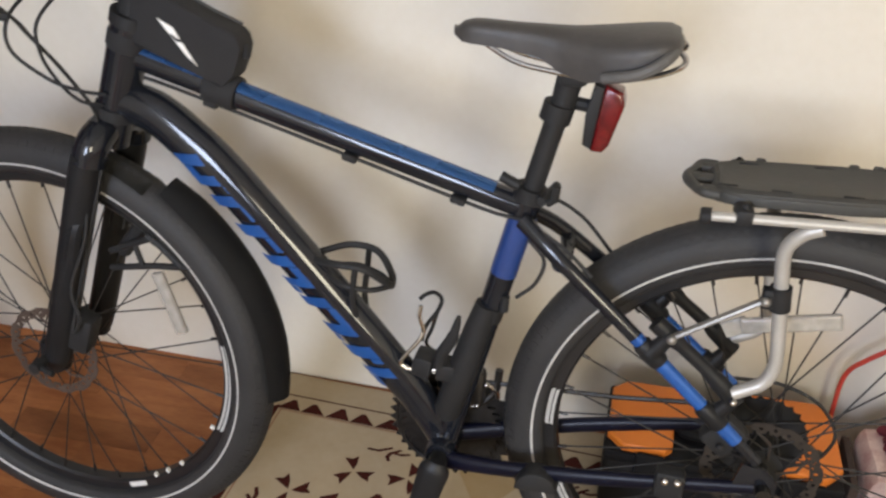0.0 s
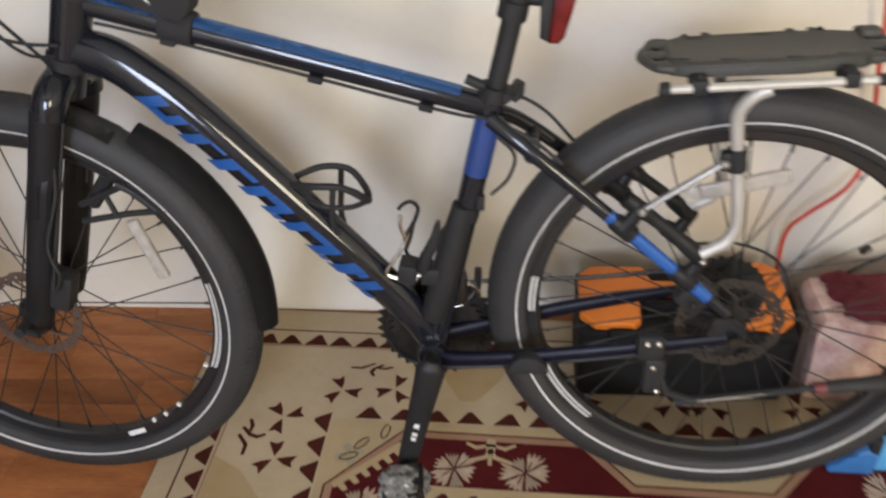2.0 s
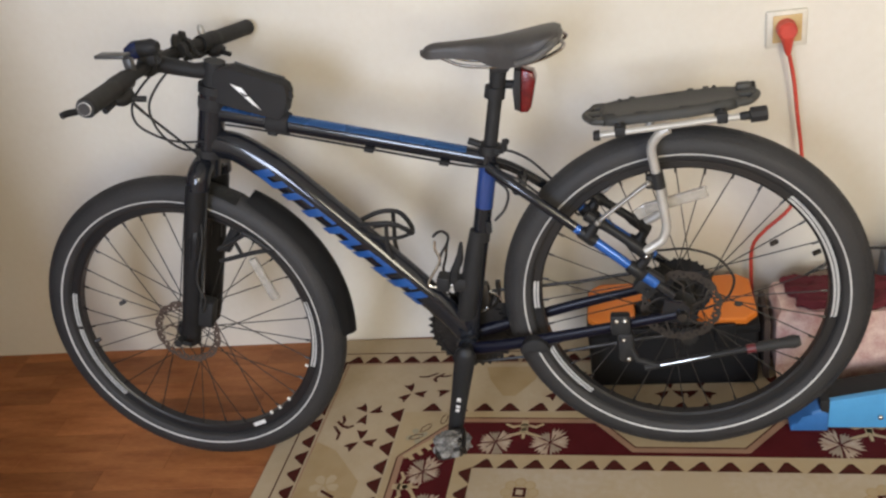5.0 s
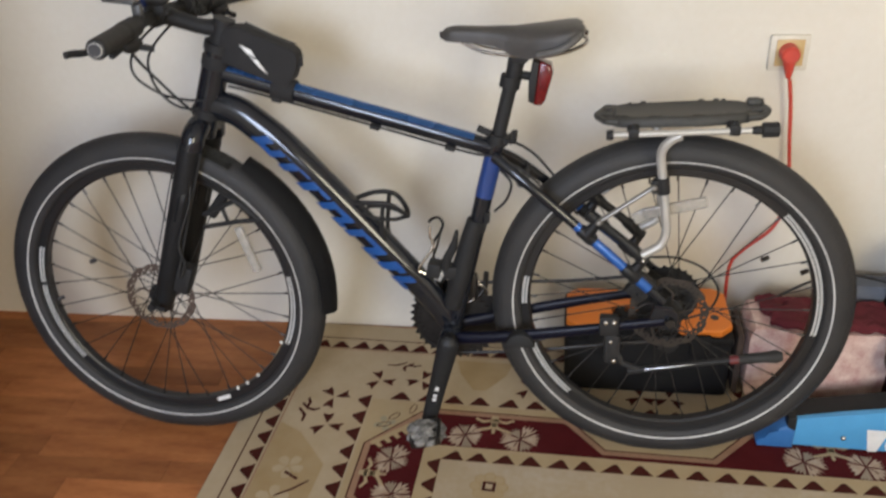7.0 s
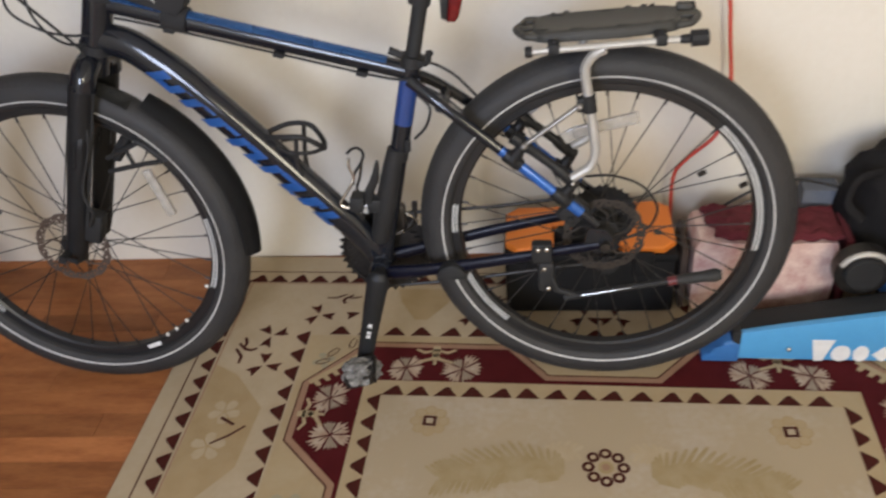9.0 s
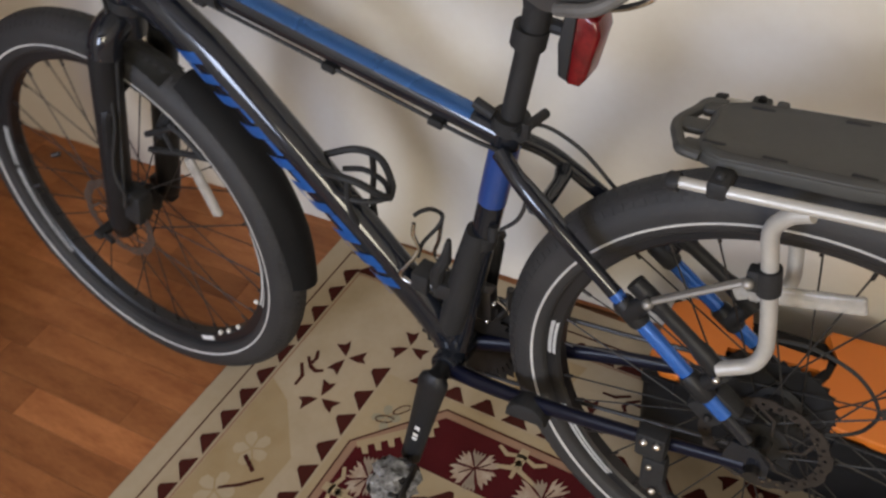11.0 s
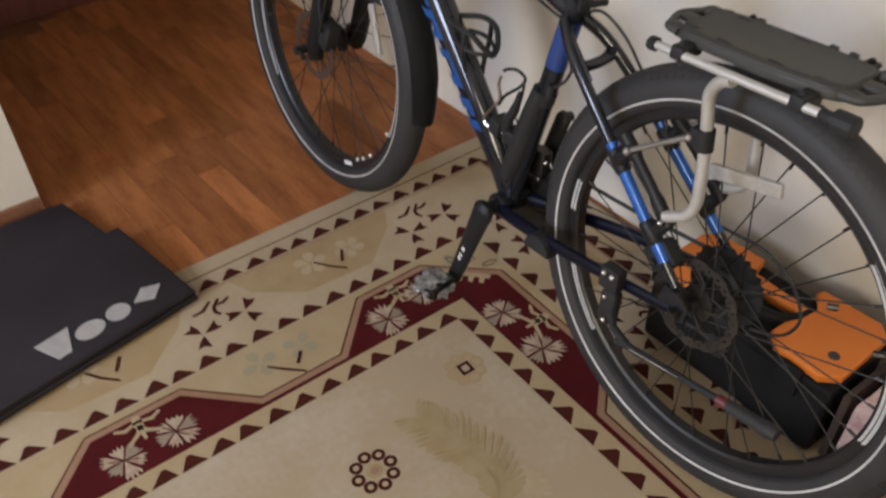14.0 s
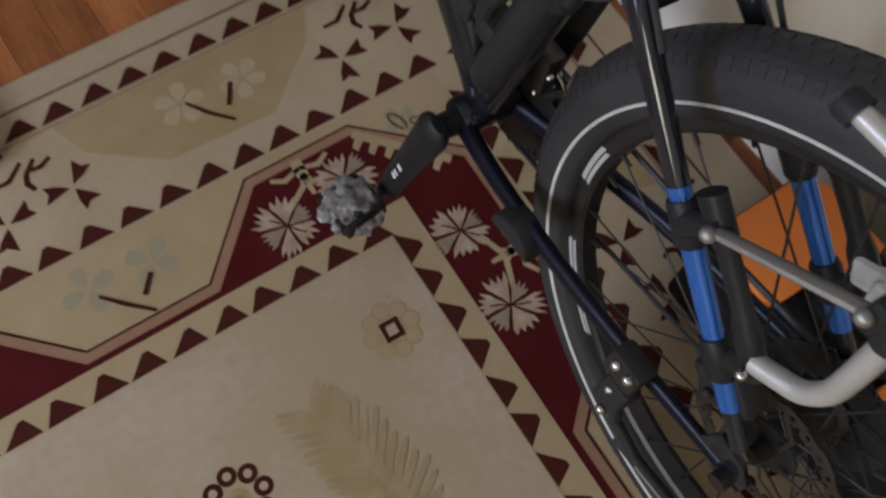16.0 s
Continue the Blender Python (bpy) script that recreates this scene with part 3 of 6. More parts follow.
# toothed strip on the corner of the burgundy border
d, o, base = Vector((0.732, 0.681)), Vector((0.681, -0.732)), Vector((-0.286, 0.104))
comb = [[tuple(base + d * u + o * v) for u, v in ((0.004, 0.002), (0.150, 0.002), (0.150, 0.015), (0.004, 0.015))]]
for k in range(6):
    u = 0.010 + 0.0235 * k
    comb.append([tuple(base + d * p + o * v) for p, v in ((u, 0.014), (u + 0.012, 0.014), (u + 0.0105, 0.032), (u + 0.001, 0.030))])
motifs("comb_edge", [comb], 10, M_TAN)
buds = []
for cx, cy, a in ((-0.262, 0.166, 20), (-0.244, 0.196, 50), (-0.205, 0.226, 80)):
    ring = [(cx + 0.017 * math.cos(radians(k)) * math.cos(radians(a)) - 0.007 * math.sin(radians(k)) * math.sin(radians(a)), cy + 0.017 * math.cos(radians(k)) * math.sin(radians(a)) + 0.007 * math.sin(radians(k)) * math.cos(radians(a))) for k in range(0, 331, 30)]
    buds += [stroke(p, q, 0.0022) for p, q in zip(ring, ring[1:])]
motifs("bud_outline", [buds], 10, M_BROWN)


def rosette(cx, cy, r, n, pr, seg=12):
    return [[(cx + r * math.cos(2 * math.pi * k / n) + pr * math.cos(2 * math.pi * j / seg), cy + r * math.sin(2 * math.pi * k / n) + pr * math.sin(2 * math.pi * j / seg)) for j in range(seg)] for k in range(n)]


motifs("blossom_edge", [rosette(0, 0, 0.0285, 8, 0.0130)], 13, M_PANEL)
motifs("field_blossom", [rosette(0, 0, 0.0285, 8, 0.0102)], 14, M_TAN)
motifs("blossom_diamond", [[[(-0.0145, -0.0125), (0.0135, -0.0140), (0.0145, 0.0125), (-0.0135, 0.0140)]]], 15, M_BROWN)
motifs("blossom_heart", [[[(-0.0075, -0.0065), (0.007, -0.0075), (0.0075, 0.0065), (-0.007, 0.0075)]]], 16, M_FIELD)
rings = [(0.086, -0.266), (0.350, -0.102)]
for x, y in rings:
    for q, z in ((0.0125, 13), (0.0055, 14)):
        pts = rosette(x, y, 0.033, 8, q)
        mt = M_BROWN if z == 13 else M_CREAM
        if x > 0.3:
            flat("ring_blossom", pts, z, mt)
        else:
            motifs("ring_blossom", [pts], z, mt)
for x, y in rings:
    for r, z, mt in ((0.0155, 13, M_FERN), (0.008, 14, M_PINKY)):
        disc = [[(x + r * math.cos(math.pi * j / 6), y + r * math.sin(math.pi * j / 6)) for j in range(12)]]
        if x > 0.3:
            flat("ring_heart", disc, z, mt)
        else:
            motifs("ring_heart", [disc], z, mt)


def frond(way, n, body, long, step):
    """A feathered leaf: a mottled body along a curved spine and rounded leaflets on both sides."""
    spine = spline(way, n)
    last = len(spine) - 1
    rp = random.Random(7)
    left, right, out = [], [], []
    for k, p in enumerate(spine):
        e = (spine[min(k + 1, last)] - spine[max(k - 1, 0)]).normalized()
        o = Vector((-e.y, e.x, 0))
        w = body * (0.35 + 0.65 * math.sin(math.pi * (0.12 + 0.80 * k / last)))
        left.append((p.x + o.x * w, p.y + o.y * w))
        right.append((p.x - o.x * w, p.y - o.y * w))
        if k % step:
            continue
        for sgn in (-1, 1):
            d = (o * sgn - e * 0.75).normalized()
            h = long * (0.62 + 0.38 * math.sin(math.pi * (0.1 + 0.75 * k / last))) * rp.uniform(0.85, 1.1)
            q = p + o * sgn * w * 0.5
            c = Vector((-d.y, d.x, 0))
            out.append([tuple((q + d * h * u + c * 0.0046 * v).xy) for u, v in ((0, -1), (0.55, -1.05), (0.9, -0.8), (1.0, 0), (0.9, 0.7), (0.55, 0.95), (0, 1))])
    return [left + right[::-1]] + out


motifs("field_fern", [frond([(0.034, -0.142, 0), (0.078, -0.130, 0), (0.125, -0.112, 0), (0.18, -0.100, 0), (0.232, -0.106, 0), (0.265, -0.128, 0)], 4, 0.019, 0.056, 1)], 13, M_FERN)
motifs("pale_frond", [frond([(0.295, -0.068, 0), (0.262, -0.066, 0), (0.235, -0.072, 0)], 5, 0.012, 0.026, 2)], 14, M_FADED, "stuff")

# ---- bicycle ----
R_TYRE = 0.3525
BIKE_X, BIKE_Y, BIKE_Z = 0.3435, 0.1939, 0.3510
turn = Matrix.Rotation(radians(0.9), 4, "Z") @ Matrix.Rotation(radians(-4.4), 4, "X")
HUB = Matrix.Translation((BIKE_X, BIKE_Y, BIKE_Z)) @ turn
bike = holder("bicycle", HUB @ Matrix.Translation((0, 0, -R_TYRE)), "black and blue mountain bike with rear rack leaning on the wall", "bicycle")
UP = Matrix.Translation((0, 0, R_TYRE))


def bpart(name, bm, mat, label="", smooth=35, parent=None):
    if parent is None:
        bm.transform(UP)
    return part(name, bm, mat, parent or bike, label, smooth)


def tube(name, pts, r, mat, label="", seg=16, wide=1.0, side=None, smooth_n=0, parent=None):
    bm = bmesh.new()
    if smooth_n:
        rr = r
        p = spline(pts, smooth_n)
        if isinstance(r, (list, tuple)):
            rr = [np.interp(i / smooth_n, range(len(r)), r) for i in range(len(p))]
        sweep(bm, p, rr, seg, wide=wide, side=side)
    else:
        sweep(bm, pts, r, seg, wide=wide, side=side)
    return bpart(name, bm, mat, label, parent=parent)


def build_wheel(name, m, front):
    wheel = new(name)
    wheel.empty_display_size = 0.05
    wheel.parent = bike
    wheel.matrix_local = UP @ m
    tagged(wheel, "spoked black wheel with a fat slick tyre")
    # tyre: round section with fine tread ribs
    prof = []
    cr, w, h = 0.3200, 0.0308, 0.0362
    for k in range(29):
        a = radians(-222 + 264 * k / 28)
        rib = 0.0007 * (1 if k % 2 else -1) if 9 < k < 19 else 0.0
        prof.append((cr + (h + rib) * math.cos(a + math.pi / 2), w * math.sin(a + math.pi / 2)))
    bm = bmesh.new()
    lathe(bm, prof, 120, closed=True)
    for v in bm.verts:
        v.co.z = max(v.co.z, -0.3485)
    part("tyre", bm, M_TYRE, wheel, "", 60)
    bm = bmesh.new()
    for k in range(150):
        for row, (t, hgt) in enumerate(((-52, 0.0007), (-24, 0.0007), (0, 0.0007), (24, 0.0007), (52, 0.0007))):
            a = 2 * math.pi * (k + 0.5 * (row % 2)) / 150
            da, q = 0.0135, []
            for t0, d in ((t - 8, -da), (t + 8, -da * 0.7), (t + 8, da * 0.7), (t - 8, da)):
                for lift in (-0.001, hgt):
                    rr = cr + (h + lift) * math.cos(radians(t0))
                    q.append(bm.verts.new((rr * math.cos(a + d), (w + lift) * math.sin(radians(t0)), rr * math.sin(a + d))))
            bm.faces.new((q[1], q[3], q[5], q[7]))
            for i in range(4):
                bm.faces.new((q[2 * i], q[(2 * i + 2) % 8], q[(2 * i + 3) % 8], q[2 * i + 1]))
    for v in bm.verts:
        v.co.z = max(v.co.z, -0.3487)
    tagged(part("tread", bm, M_TYRE, wheel, "", 0), kind="stuff")
    for sgn in (-1, 1):
        bm = bmesh.new()
        lathe(bm, [(0.3094, sgn * 0.0303), (0.3118, sgn * 0.0312), (0.3124, sgn * 0.0302), (0.3088, sgn * 0.0290)], 120, closed=True)
        part("sidewall_stripe", bm, M_STRIPE, wheel, "thin grey-white reflective sidewall stripe")
    bm = bmesh.new()
    lathe(bm, [(0.277, -0.009), (0.281, -0.0125), (0.300, -0.0135), (0.302, -0.011), (0.296, -0.009), (0.296, 0.009), (0.302, 0.011), (0.300, 0.0135), (0.281, 0.0125), (0.277, 0.009)], 120, closed=True)
    part("rim", bm, M_RIM, wheel)
    # white decals along the near side of the rim
    spans = ((169, 182), (201, 229), (-10, 46)) if not front else ((160, 178), (179, 218), (-24, 10))
    for a0, a1 in spans:
        bm = bmesh.new()
        n = max(4, int(abs(a1 - a0) / 3))
        for ra, rb in ((0.2825, 0.2868), (0.2885, 0.2938)):
            lo = [bm.verts.new((x, -0.0142, z)) for x, z in arc(ra, a0, a1, n)]
            hi = [bm.verts.new((x, -0.0142, z)) for x, z in arc(rb, a0 + 0.8, a1 - 0.5, n)]
            for i in range(n):
                bm.faces.new((lo[i], lo[i + 1], hi[i + 1], hi[i]))
        bmesh.ops.solidify(bm, geom=bm.faces[:], thickness=0.0006)
        part("rim_decal", bm, M_STICKER, wheel, "worn white rim decal")
    hub_r = 0.017 if front else 0.022
    bm = bmesh.new()
    lathe(bm, [(0, -0.052), (0.008, -0.052), (0.010, -0.034), (0.029, -0.034), (0.029, -0.030), (hub_r, -0.026), (hub_r * 0.85, 0.0), (hub_r, 0.026), (0.029, 0.030), (0.029, 0.034), (0.010, 0.034), (0.008, 0.052), (0, 0.052)], 32)
    part("hub", bm, M_PLASTIC, wheel)
    # spokes, crossed
    bm = bmesh.new()
    sweep(bm, [(0.027, 0.0, 0.0), (0.0, 0.0, 0.2775)], 0.00120, 6)
    spoke_mesh = link_mesh("spoke", bm, M_SPOKE)
    for k in range(32):
        side = -1 if k % 2 else 1
        a = 2 * math.pi * k / 32
        lean = 1 if (k // 2) % 2 else -1
        ob = new("spoke", spoke_mesh)
        ob.parent = wheel
        # from the flange to the rim
        fa = a + lean * 1.25
        p0 = Vector((0.027 * math.cos(fa), side * 0.031, 0.027 * math.sin(fa)))
        p1 = Vector((0.2785 * math.cos(a), side * 0.004, 0.2785 * math.sin(a)))
        z = (p1 - p0).normalized()
        base = Vector((-0.027, 0, 0.2775)).normalized()
        rot = base.rotation_difference(z).to_matrix().to_4x4()
        s = (p1 - p0).length / Vector((-0.027, 0, 0.2775)).length
        ob.matrix_local = Matrix.Translation(p0) @ rot @ Matrix.Scale(s, 4) @ Matrix.Translation((-0.027, 0, 0))
    bm = bmesh.new()
    rod(bm, (0, 0, 0.264), (0, 0, 0.2775), 0.0024, 8)
    nipple_mesh = link_mesh("nipple", bm, M_DARKSTEEL)
    for k in range(32):
        ob = new("nipple", nipple_mesh)
        ob.parent = wheel
        ob.matrix_local = Matrix.Translation((0, (-1 if k % 2 else 1) * 0.004, 0)) @ Matrix.Rotation(math.pi / 2 - 2 * math.pi * k / 32, 4, "Y")
    # brake disc on the near side
    bm = bmesh.new()
    n = 96
    radii = lambda k: (0.0765 + (0.0016 if k % 8 < 5 else -0.0010), 0.0715, 0.0665, 0.0615)
    for y in (-0.0375, -0.0393):
        rings = [[bm.verts.new((radii(k)[j] * math.cos(2 * math.pi * k / n), y, radii(k)[j] * math.sin(2 * math.pi * k / n))) for k in range(n)] for j in range(4)]
        for k in range(n):
            for j in range(3):
                if (k + 2 * j) % 4 or j == 0:
                    bm.faces.new((rings[j][k], rings[j][(k + 1) % n], rings[j + 1][(k + 1) % n], rings[j + 1][k]))
    for k in range(5):
        a = 2 * math.pi * k / 5
        sweep(bm, [(0.020 * math.cos(a), -0.0385, 0.020 * math.sin(a)), (0.045 * math.cos(a + 0.2), -0.0385, 0.045 * math.sin(a + 0.2)), (0.063 * math.cos(a + 0.55), -0.0385, 0.063 * math.sin(a + 0.55))], 0.0024, 6, wide=0.4)
    part("brake_disc", bm, M_DISCWORN if front else M_DISC, wheel, "thin perforated steel brake disc")
    # spoke reflector
    bm = bmesh.new()
    if front:
        box(bm, -0.0098, -0.006, -0.053, 0.0098, 0.004, 0.053, 0.004, 3, Matrix.Translation((0.2005, -0.010, 0.108)) @ Matrix.Rotation(radians(-17.5), 4, "Y"))
    else:
        box(bm, -0.062, -0.005, -0.0115, 0.058, 0.004, 0.0115, 0.004, 3, Matrix.Translation((0.0, -0.008, 0.213)) @ Matrix.Rotation(radians(-14), 4, "Y"))
        box(bm, -0.020, -0.004, -0.015, 0.014, 0.004, 0.010, 0.004, 2, Matrix.Translation((-0.062, 0.008, 0.190)) @ Matrix.Rotation(radians(-30), 4, "Y"))
    part("spoke_reflector", bm, M_REFLECT, wheel, "cloudy clear plastic spoke reflector")
    # little valve cap and clip on spokes
    for a, r in (((158.5, 0.175), (187, 0.262)) if front else ((33, 0.206), (19.5, 0.264))):
        bm = bmesh.new()
        rod(bm, (r * math.cos(radians(a)) - 0.004, -0.012, r * math.sin(radians(a))), (r * math.cos(radians(a)) + 0.008, -0.006, r * math.sin(radians(a)) + 0.003), 0.005, 8)
        part("spoke_clip", bm, M_DARKSTEEL, wheel, "small grey clip on a spoke")
    if front:
        bm = bmesh.new()
        a = radians(-70)
        box(bm, -0.017, -0.0150, -0.005, 0.017, -0.0135, 0.005, 0.0004, 1, Matrix.Translation((0.2845 * math.cos(a), 0, 0.2845 * math.sin(a))) @ Matrix.Rotation(radians(-20), 4, "Y"))
        part("rim_label", bm, M_WHITE, wheel, "small white label on the rim")
        for a in (-24.5, -47.5, -55, -61):
            bm = bmesh.new()
            box(bm, -0.004, -0.0145, -0.0018, 0.004, -0.0080, 0.0018, 0.0005, 1, Matrix.Rotation(radians(-a), 4, "Y") @ Matrix.Translation((0.2745, 0, 0)))
            part("rim_mark", bm, M_STICKER, wheel, "tiny pale mark on the rim's inner edge")
    return wheel


front_hub = Vector((-1.0678, -0.004, -0.0155))
build_wheel("front_wheel", Matrix.Translation(front_hub) @ pose(0, 0, 0, -1.41, 0, 0.14), True)
wheel_r = build_wheel("rear_wheel", pose(0.0018, 0.013, -0.006, -0.92, 0, -0.99), False)

# cassette and chain on the far side
for k in range(8):
    r = 0.0655 - 0.0055 * k
    bm = bmesh.new()
    prism(bm, [(rr * math.cos(2 * math.pi * j / 56), rr * math.sin(2 * math.pi * j / 56)) for j in range(56) for rr in (r + (0.004 if j % 2 else -0.003),)], 0.036 + 0.004 * k, 0.0378 + 0.004 * k)
    part("sprocket", bm, M_CHAIN, wheel_r, "dark steel sprocket")
bm = bmesh.new()
lathe(bm, [(0.03, 0.0345), (0.066, 0.0335), (0.066, 0.0345), (0.03, 0.0355)], 40, closed=True)
part("spoke_guard", bm, M_PLASTIC, wheel_r, "black plastic spoke guard")

BB = Vector((-0.438, 0, -0.083))
SEAT = Vector((-0.341, 0, 0.338))
# frame tubes
tube("seat_tube", [BB, BB.lerp(SEAT, 0.5), SEAT + (SEAT - BB) * 0.03], 0.0175, M_BLACK)
e = (SEAT - BB).normalized()
bm = bmesh.new()
sweep(bm, [BB + e * 0.315, BB + e * 0.405], 0.0182, 20)
bpart("seat_tube_blue_band", bm, M_ROYAL, "bright royal blue painted band")
TT0, TT1 = Vector((-0.885, 0, 0.4700)), Vector((-0.350, 0, 0.3240))
tube("top_tube", [TT0, TT0.lerp(TT1, 0.45), TT1], [0.0184, 0.0176, 0.0168], M_BLACK, wide=0.95)
# blue upper shell of the top tube
bm = bmesh.new()
ax = (TT1 - TT0).normalized()
upv = Vector((0, 1, 0)).cross(ax)
upv = upv if upv.z > 0 else -upv
for t0, t1 in ((0.02, 0.93),):
    n, rows = 10, []
    for i in range(n + 1):
        t = t0 + (t1 - t0) * i / n
        r = np.interp(t, (0, 0.45, 1), (0.0184, 0.0176, 0.0168)) + 0.0008
        c = TT0.lerp(TT1, t)
        rows.append([bm.verts.new(c + Vector((0, 1, 0)) * math.cos(radians(a)) * r * 0.92 + upv * math.sin(radians(a)) * r) for a in range(28, 150, 11)])
    for i in range(n):
        for k in range(len(rows[0]) - 1):
            bm.faces.new((rows[i][k], rows[i][k + 1], rows[i + 1][k + 1], rows[i + 1][k]))
bmesh.ops.solidify(bm, geom=bm.faces[:], thickness=0.0005)
bpart("top_tube_blue_shell", bm, M_BLUE, "metallic blue painted upper face")
DT = [Vector(p) for p in ((-0.908, 0, 0.404), (-0.858, 0, 0.391), (-0.812, 0, 0.358), (-0.7427, 0, 0.2935), (-0.5407, 0, 0.0660), (-0.472, 0, -0.0195), BB)]
DR = [0.029, 0.031, 0.0325, 0.0325, 0.0305, 0.027, 0.021]
tube("down_tube", DT, DR, M_BLACK, seg=24, wide=0.8, side=(0, 1, 0), smooth_n=6)
# plain slanted blue print on the near side of the down tube: bars across it, joined by strokes along its upper or lower edge
d0, d1 = Vector((-0.806, 0, 0.3520)), Vector((-0.507, 0, 0.0225))
ax = (d1 - d0).normalized()
pv = Vector((-ax.z, 0, ax.x))
pv = pv if pv.z > 0 else -pv
DL = (d1 - d0).length


def tube_patch(q0, q1, v0, v1, slant=-0.0146):
    """One patch on the tube's near side: q along the print (0 to 1), v across it (-1 lower edge, 1 upper edge)."""
    bm = bmesh.new()
    n, k, grid = 4, 6, []
    for j in range(k + 1):
        v = v0 + (v1 - v0) * j / k
        h = -0.0080 + v * 0.0190 + 0.0080 * (1 - (q0 + q1) / 2)
        row = []
        for i in range(n + 1):
            q = q0 + (q1 - q0) * i / n
            r = np.interp(q, (0, 0.22, 0.85, 1), (0.0325, 0.0326, 0.0308, 0.0300)) + 0.0009
            row.append(bm.verts.new(d0 + ax * (q * DL - slant * v) + pv * h - Vector((0, 0.8 * math.sqrt(r * r - h * h), 0))))
        grid.append(row)
    for j in range(k):
        for i in range(n):
            bm.faces.new((grid[j][i], grid[j][i + 1], grid[j + 1][i + 1], grid[j + 1][i]))
    bmesh.ops.solidify(bm, geom=bm.faces[:], thickness=0.0004)
    bpart("frame_decal", bm, M_DECAL, "plain bright blue slanted print on the down tube")


for q, wide, rest in ((0.02, 0.036, (0.060, -1.0, -0.35)), (0.105, 0.030, (0.030, 0.45, 1.0)), (0.185, 0.034, (0.055, 0.40, 1.0)), (0.300, 0.040, (0.060, 0.30, 0.95)),
                      (0.425, 0.036, (0.070, 0.20, 1.0)), (0.520, 0.028, (0.030, -1.0, -0.4)), (0.600, 0.034, (0.075, 0.35, 1.0)), (0.715, 0.040, (0.030, -1.0, -0.45)),
                      (0.810, 0.044, (0.020, 0.30, 0.9)), (0.905, 0.034, (0.048, -1.0, -0.30))):
    tube_patch(q - 0.004, q + wide + 0.006, -1.0, 0.95)
    tube_patch(q + wide + 0.007, q + wide + 0.007 + rest[0], rest[1], rest[2])
# head tube
HA = Vector((0.326, 0, 0.9455))
H0 = Vector((-0.916, 0, 0.388))
tube("head_tube", [H0, H0 + HA * 0.135], 0.0270, M_BLACK, seg=20)
for k in (0.0, 0.135):
    tube("headset_cup", [H0 + HA * (k - 0.008), H0 + HA * (k + 0.008)], 0.0295, M_PLASTIC, seg=20)
bm = bmesh.new()
lathe(bm, [(0, -0.036), (0.021, -0.036), (0.023, -0.033), (0.023, 0.033), (0.021, 0.036), (0, 0.036)], 28)
bmesh.ops.translate(bm, verts=bm.verts, vec=BB)
bpart("bottom_bracket", bm, M_BLACK)
for sgn in (-1, 1):
    tube("seat_stay", [(-0.345, sgn * 0.018, 0.312), (-0.295, sgn * 0.040, 0.278), (-0.19, sgn * 0.053, 0.192), (-0.014, sgn * 0.064, 0.038)], [0.0115, 0.0105, 0.0098, 0.008], M_BLACK, smooth_n=4, side=(0, 1, 0), wide=0.85)
    for x0, x1 in ((-0.188, -0.176), (-0.154, -0.092), (-0.068, -0.044)):
        stay = lambda x: (x, sgn * np.interp(x, (-0.19, -0.014), (0.053, 0.064)), np.interp(x, (-0.19, -0.014), (0.192, 0.038)))
        tube("seat_stay_blue_sleeve", [stay(x0), stay(x1)], [0.0102, 0.0096], M_SLEEVE, "metallic blue painted stay section", seg=14, side=(0, 1, 0), wide=0.86)
    for x0, x1 in ((-0.180, -0.152), (-0.094, -0.066)):
        tube("stay_collar", [stay(x0), stay(x0 + 0.003), stay(x1 - 0.003), stay(x1)], [0.0115, 0.0132, 0.0132, 0.0115], M_SATIN, "black clamp collar round the stay", seg=14, side=(0, 1, 0), wide=0.9)
    tube("chain_stay", [(-0.435, sgn * 0.030, -0.088), (-0.34, sgn * 0.046, -0.070), (-0.20, sgn * 0.060, -0.040), (-0.01, sgn * 0.066, -0.002)], [0.015, 0.013, 0.012, 0.009], M_NAVY, smooth_n=4, side=(0, 1, 0), wide=0.7)
    bm = bmesh.new()
    prism(bm, [(-0.03, 0.035), (0.0, 0.03), (0.016, 0.012), (0.016, -0.012), (-0.012, -0.02), (-0.04, -0.008)], sgn * 0.066 - 0.003, sgn * 0.066 + 0.003, 0.001)
    bpart("dropout", bm, M_BLACK)
tube("stay_bridge", [(-0.290, -0.042, 0.272), (-0.288, -0.02, 0.262), (-0.288, 0.02, 0.262), (-0.290, 0.042, 0.272)], [0.012, 0.009, 0.009, 0.012], M_BLACK, smooth_n=4)
tube("axle_nut", [(0, -0.082, 0), (0, -0.062, 0)], 0.009, M_DARKSTEEL)
# seat post, clamp, saddle
P1 = SEAT + e * 0.165
tube("seat_post", [SEAT, P1], 0.0134, M_PLASTIC)
bm = bmesh.new()
sweep(bm, [SEAT + e * -0.004, SEAT + e * 0.014], 0.0215, 20)
rod(bm, SEAT + Vector((0.018, -0.026, 0.006)), SEAT + Vector((0.03, 0.03, 0.006)), 0.006)
sweep(bm, [SEAT + Vector((0.026, -0.028, 0.006)), SEAT + Vector((0.034, -0.03, 0.012)), SEAT + Vector((0.036, -0.03, 0.03))], 0.0055, 8)
rod(bm, SEAT + Vector((-0.036, -0.012, 0.028)), SEAT + Vector((-0.012, -0.014, 0.018)), 0.007)
bpart("seat_clamp", bm, M_PLASTIC, "black quick-release seat clamp")
bm = bmesh.new()
box(bm, -0.012, -0.022, -0.010, 0.020, 0.022, 0.016, 0.005, 2, Matrix.Translation(P1) @ Matrix.Rotation(radians(-4), 4, "Y"))
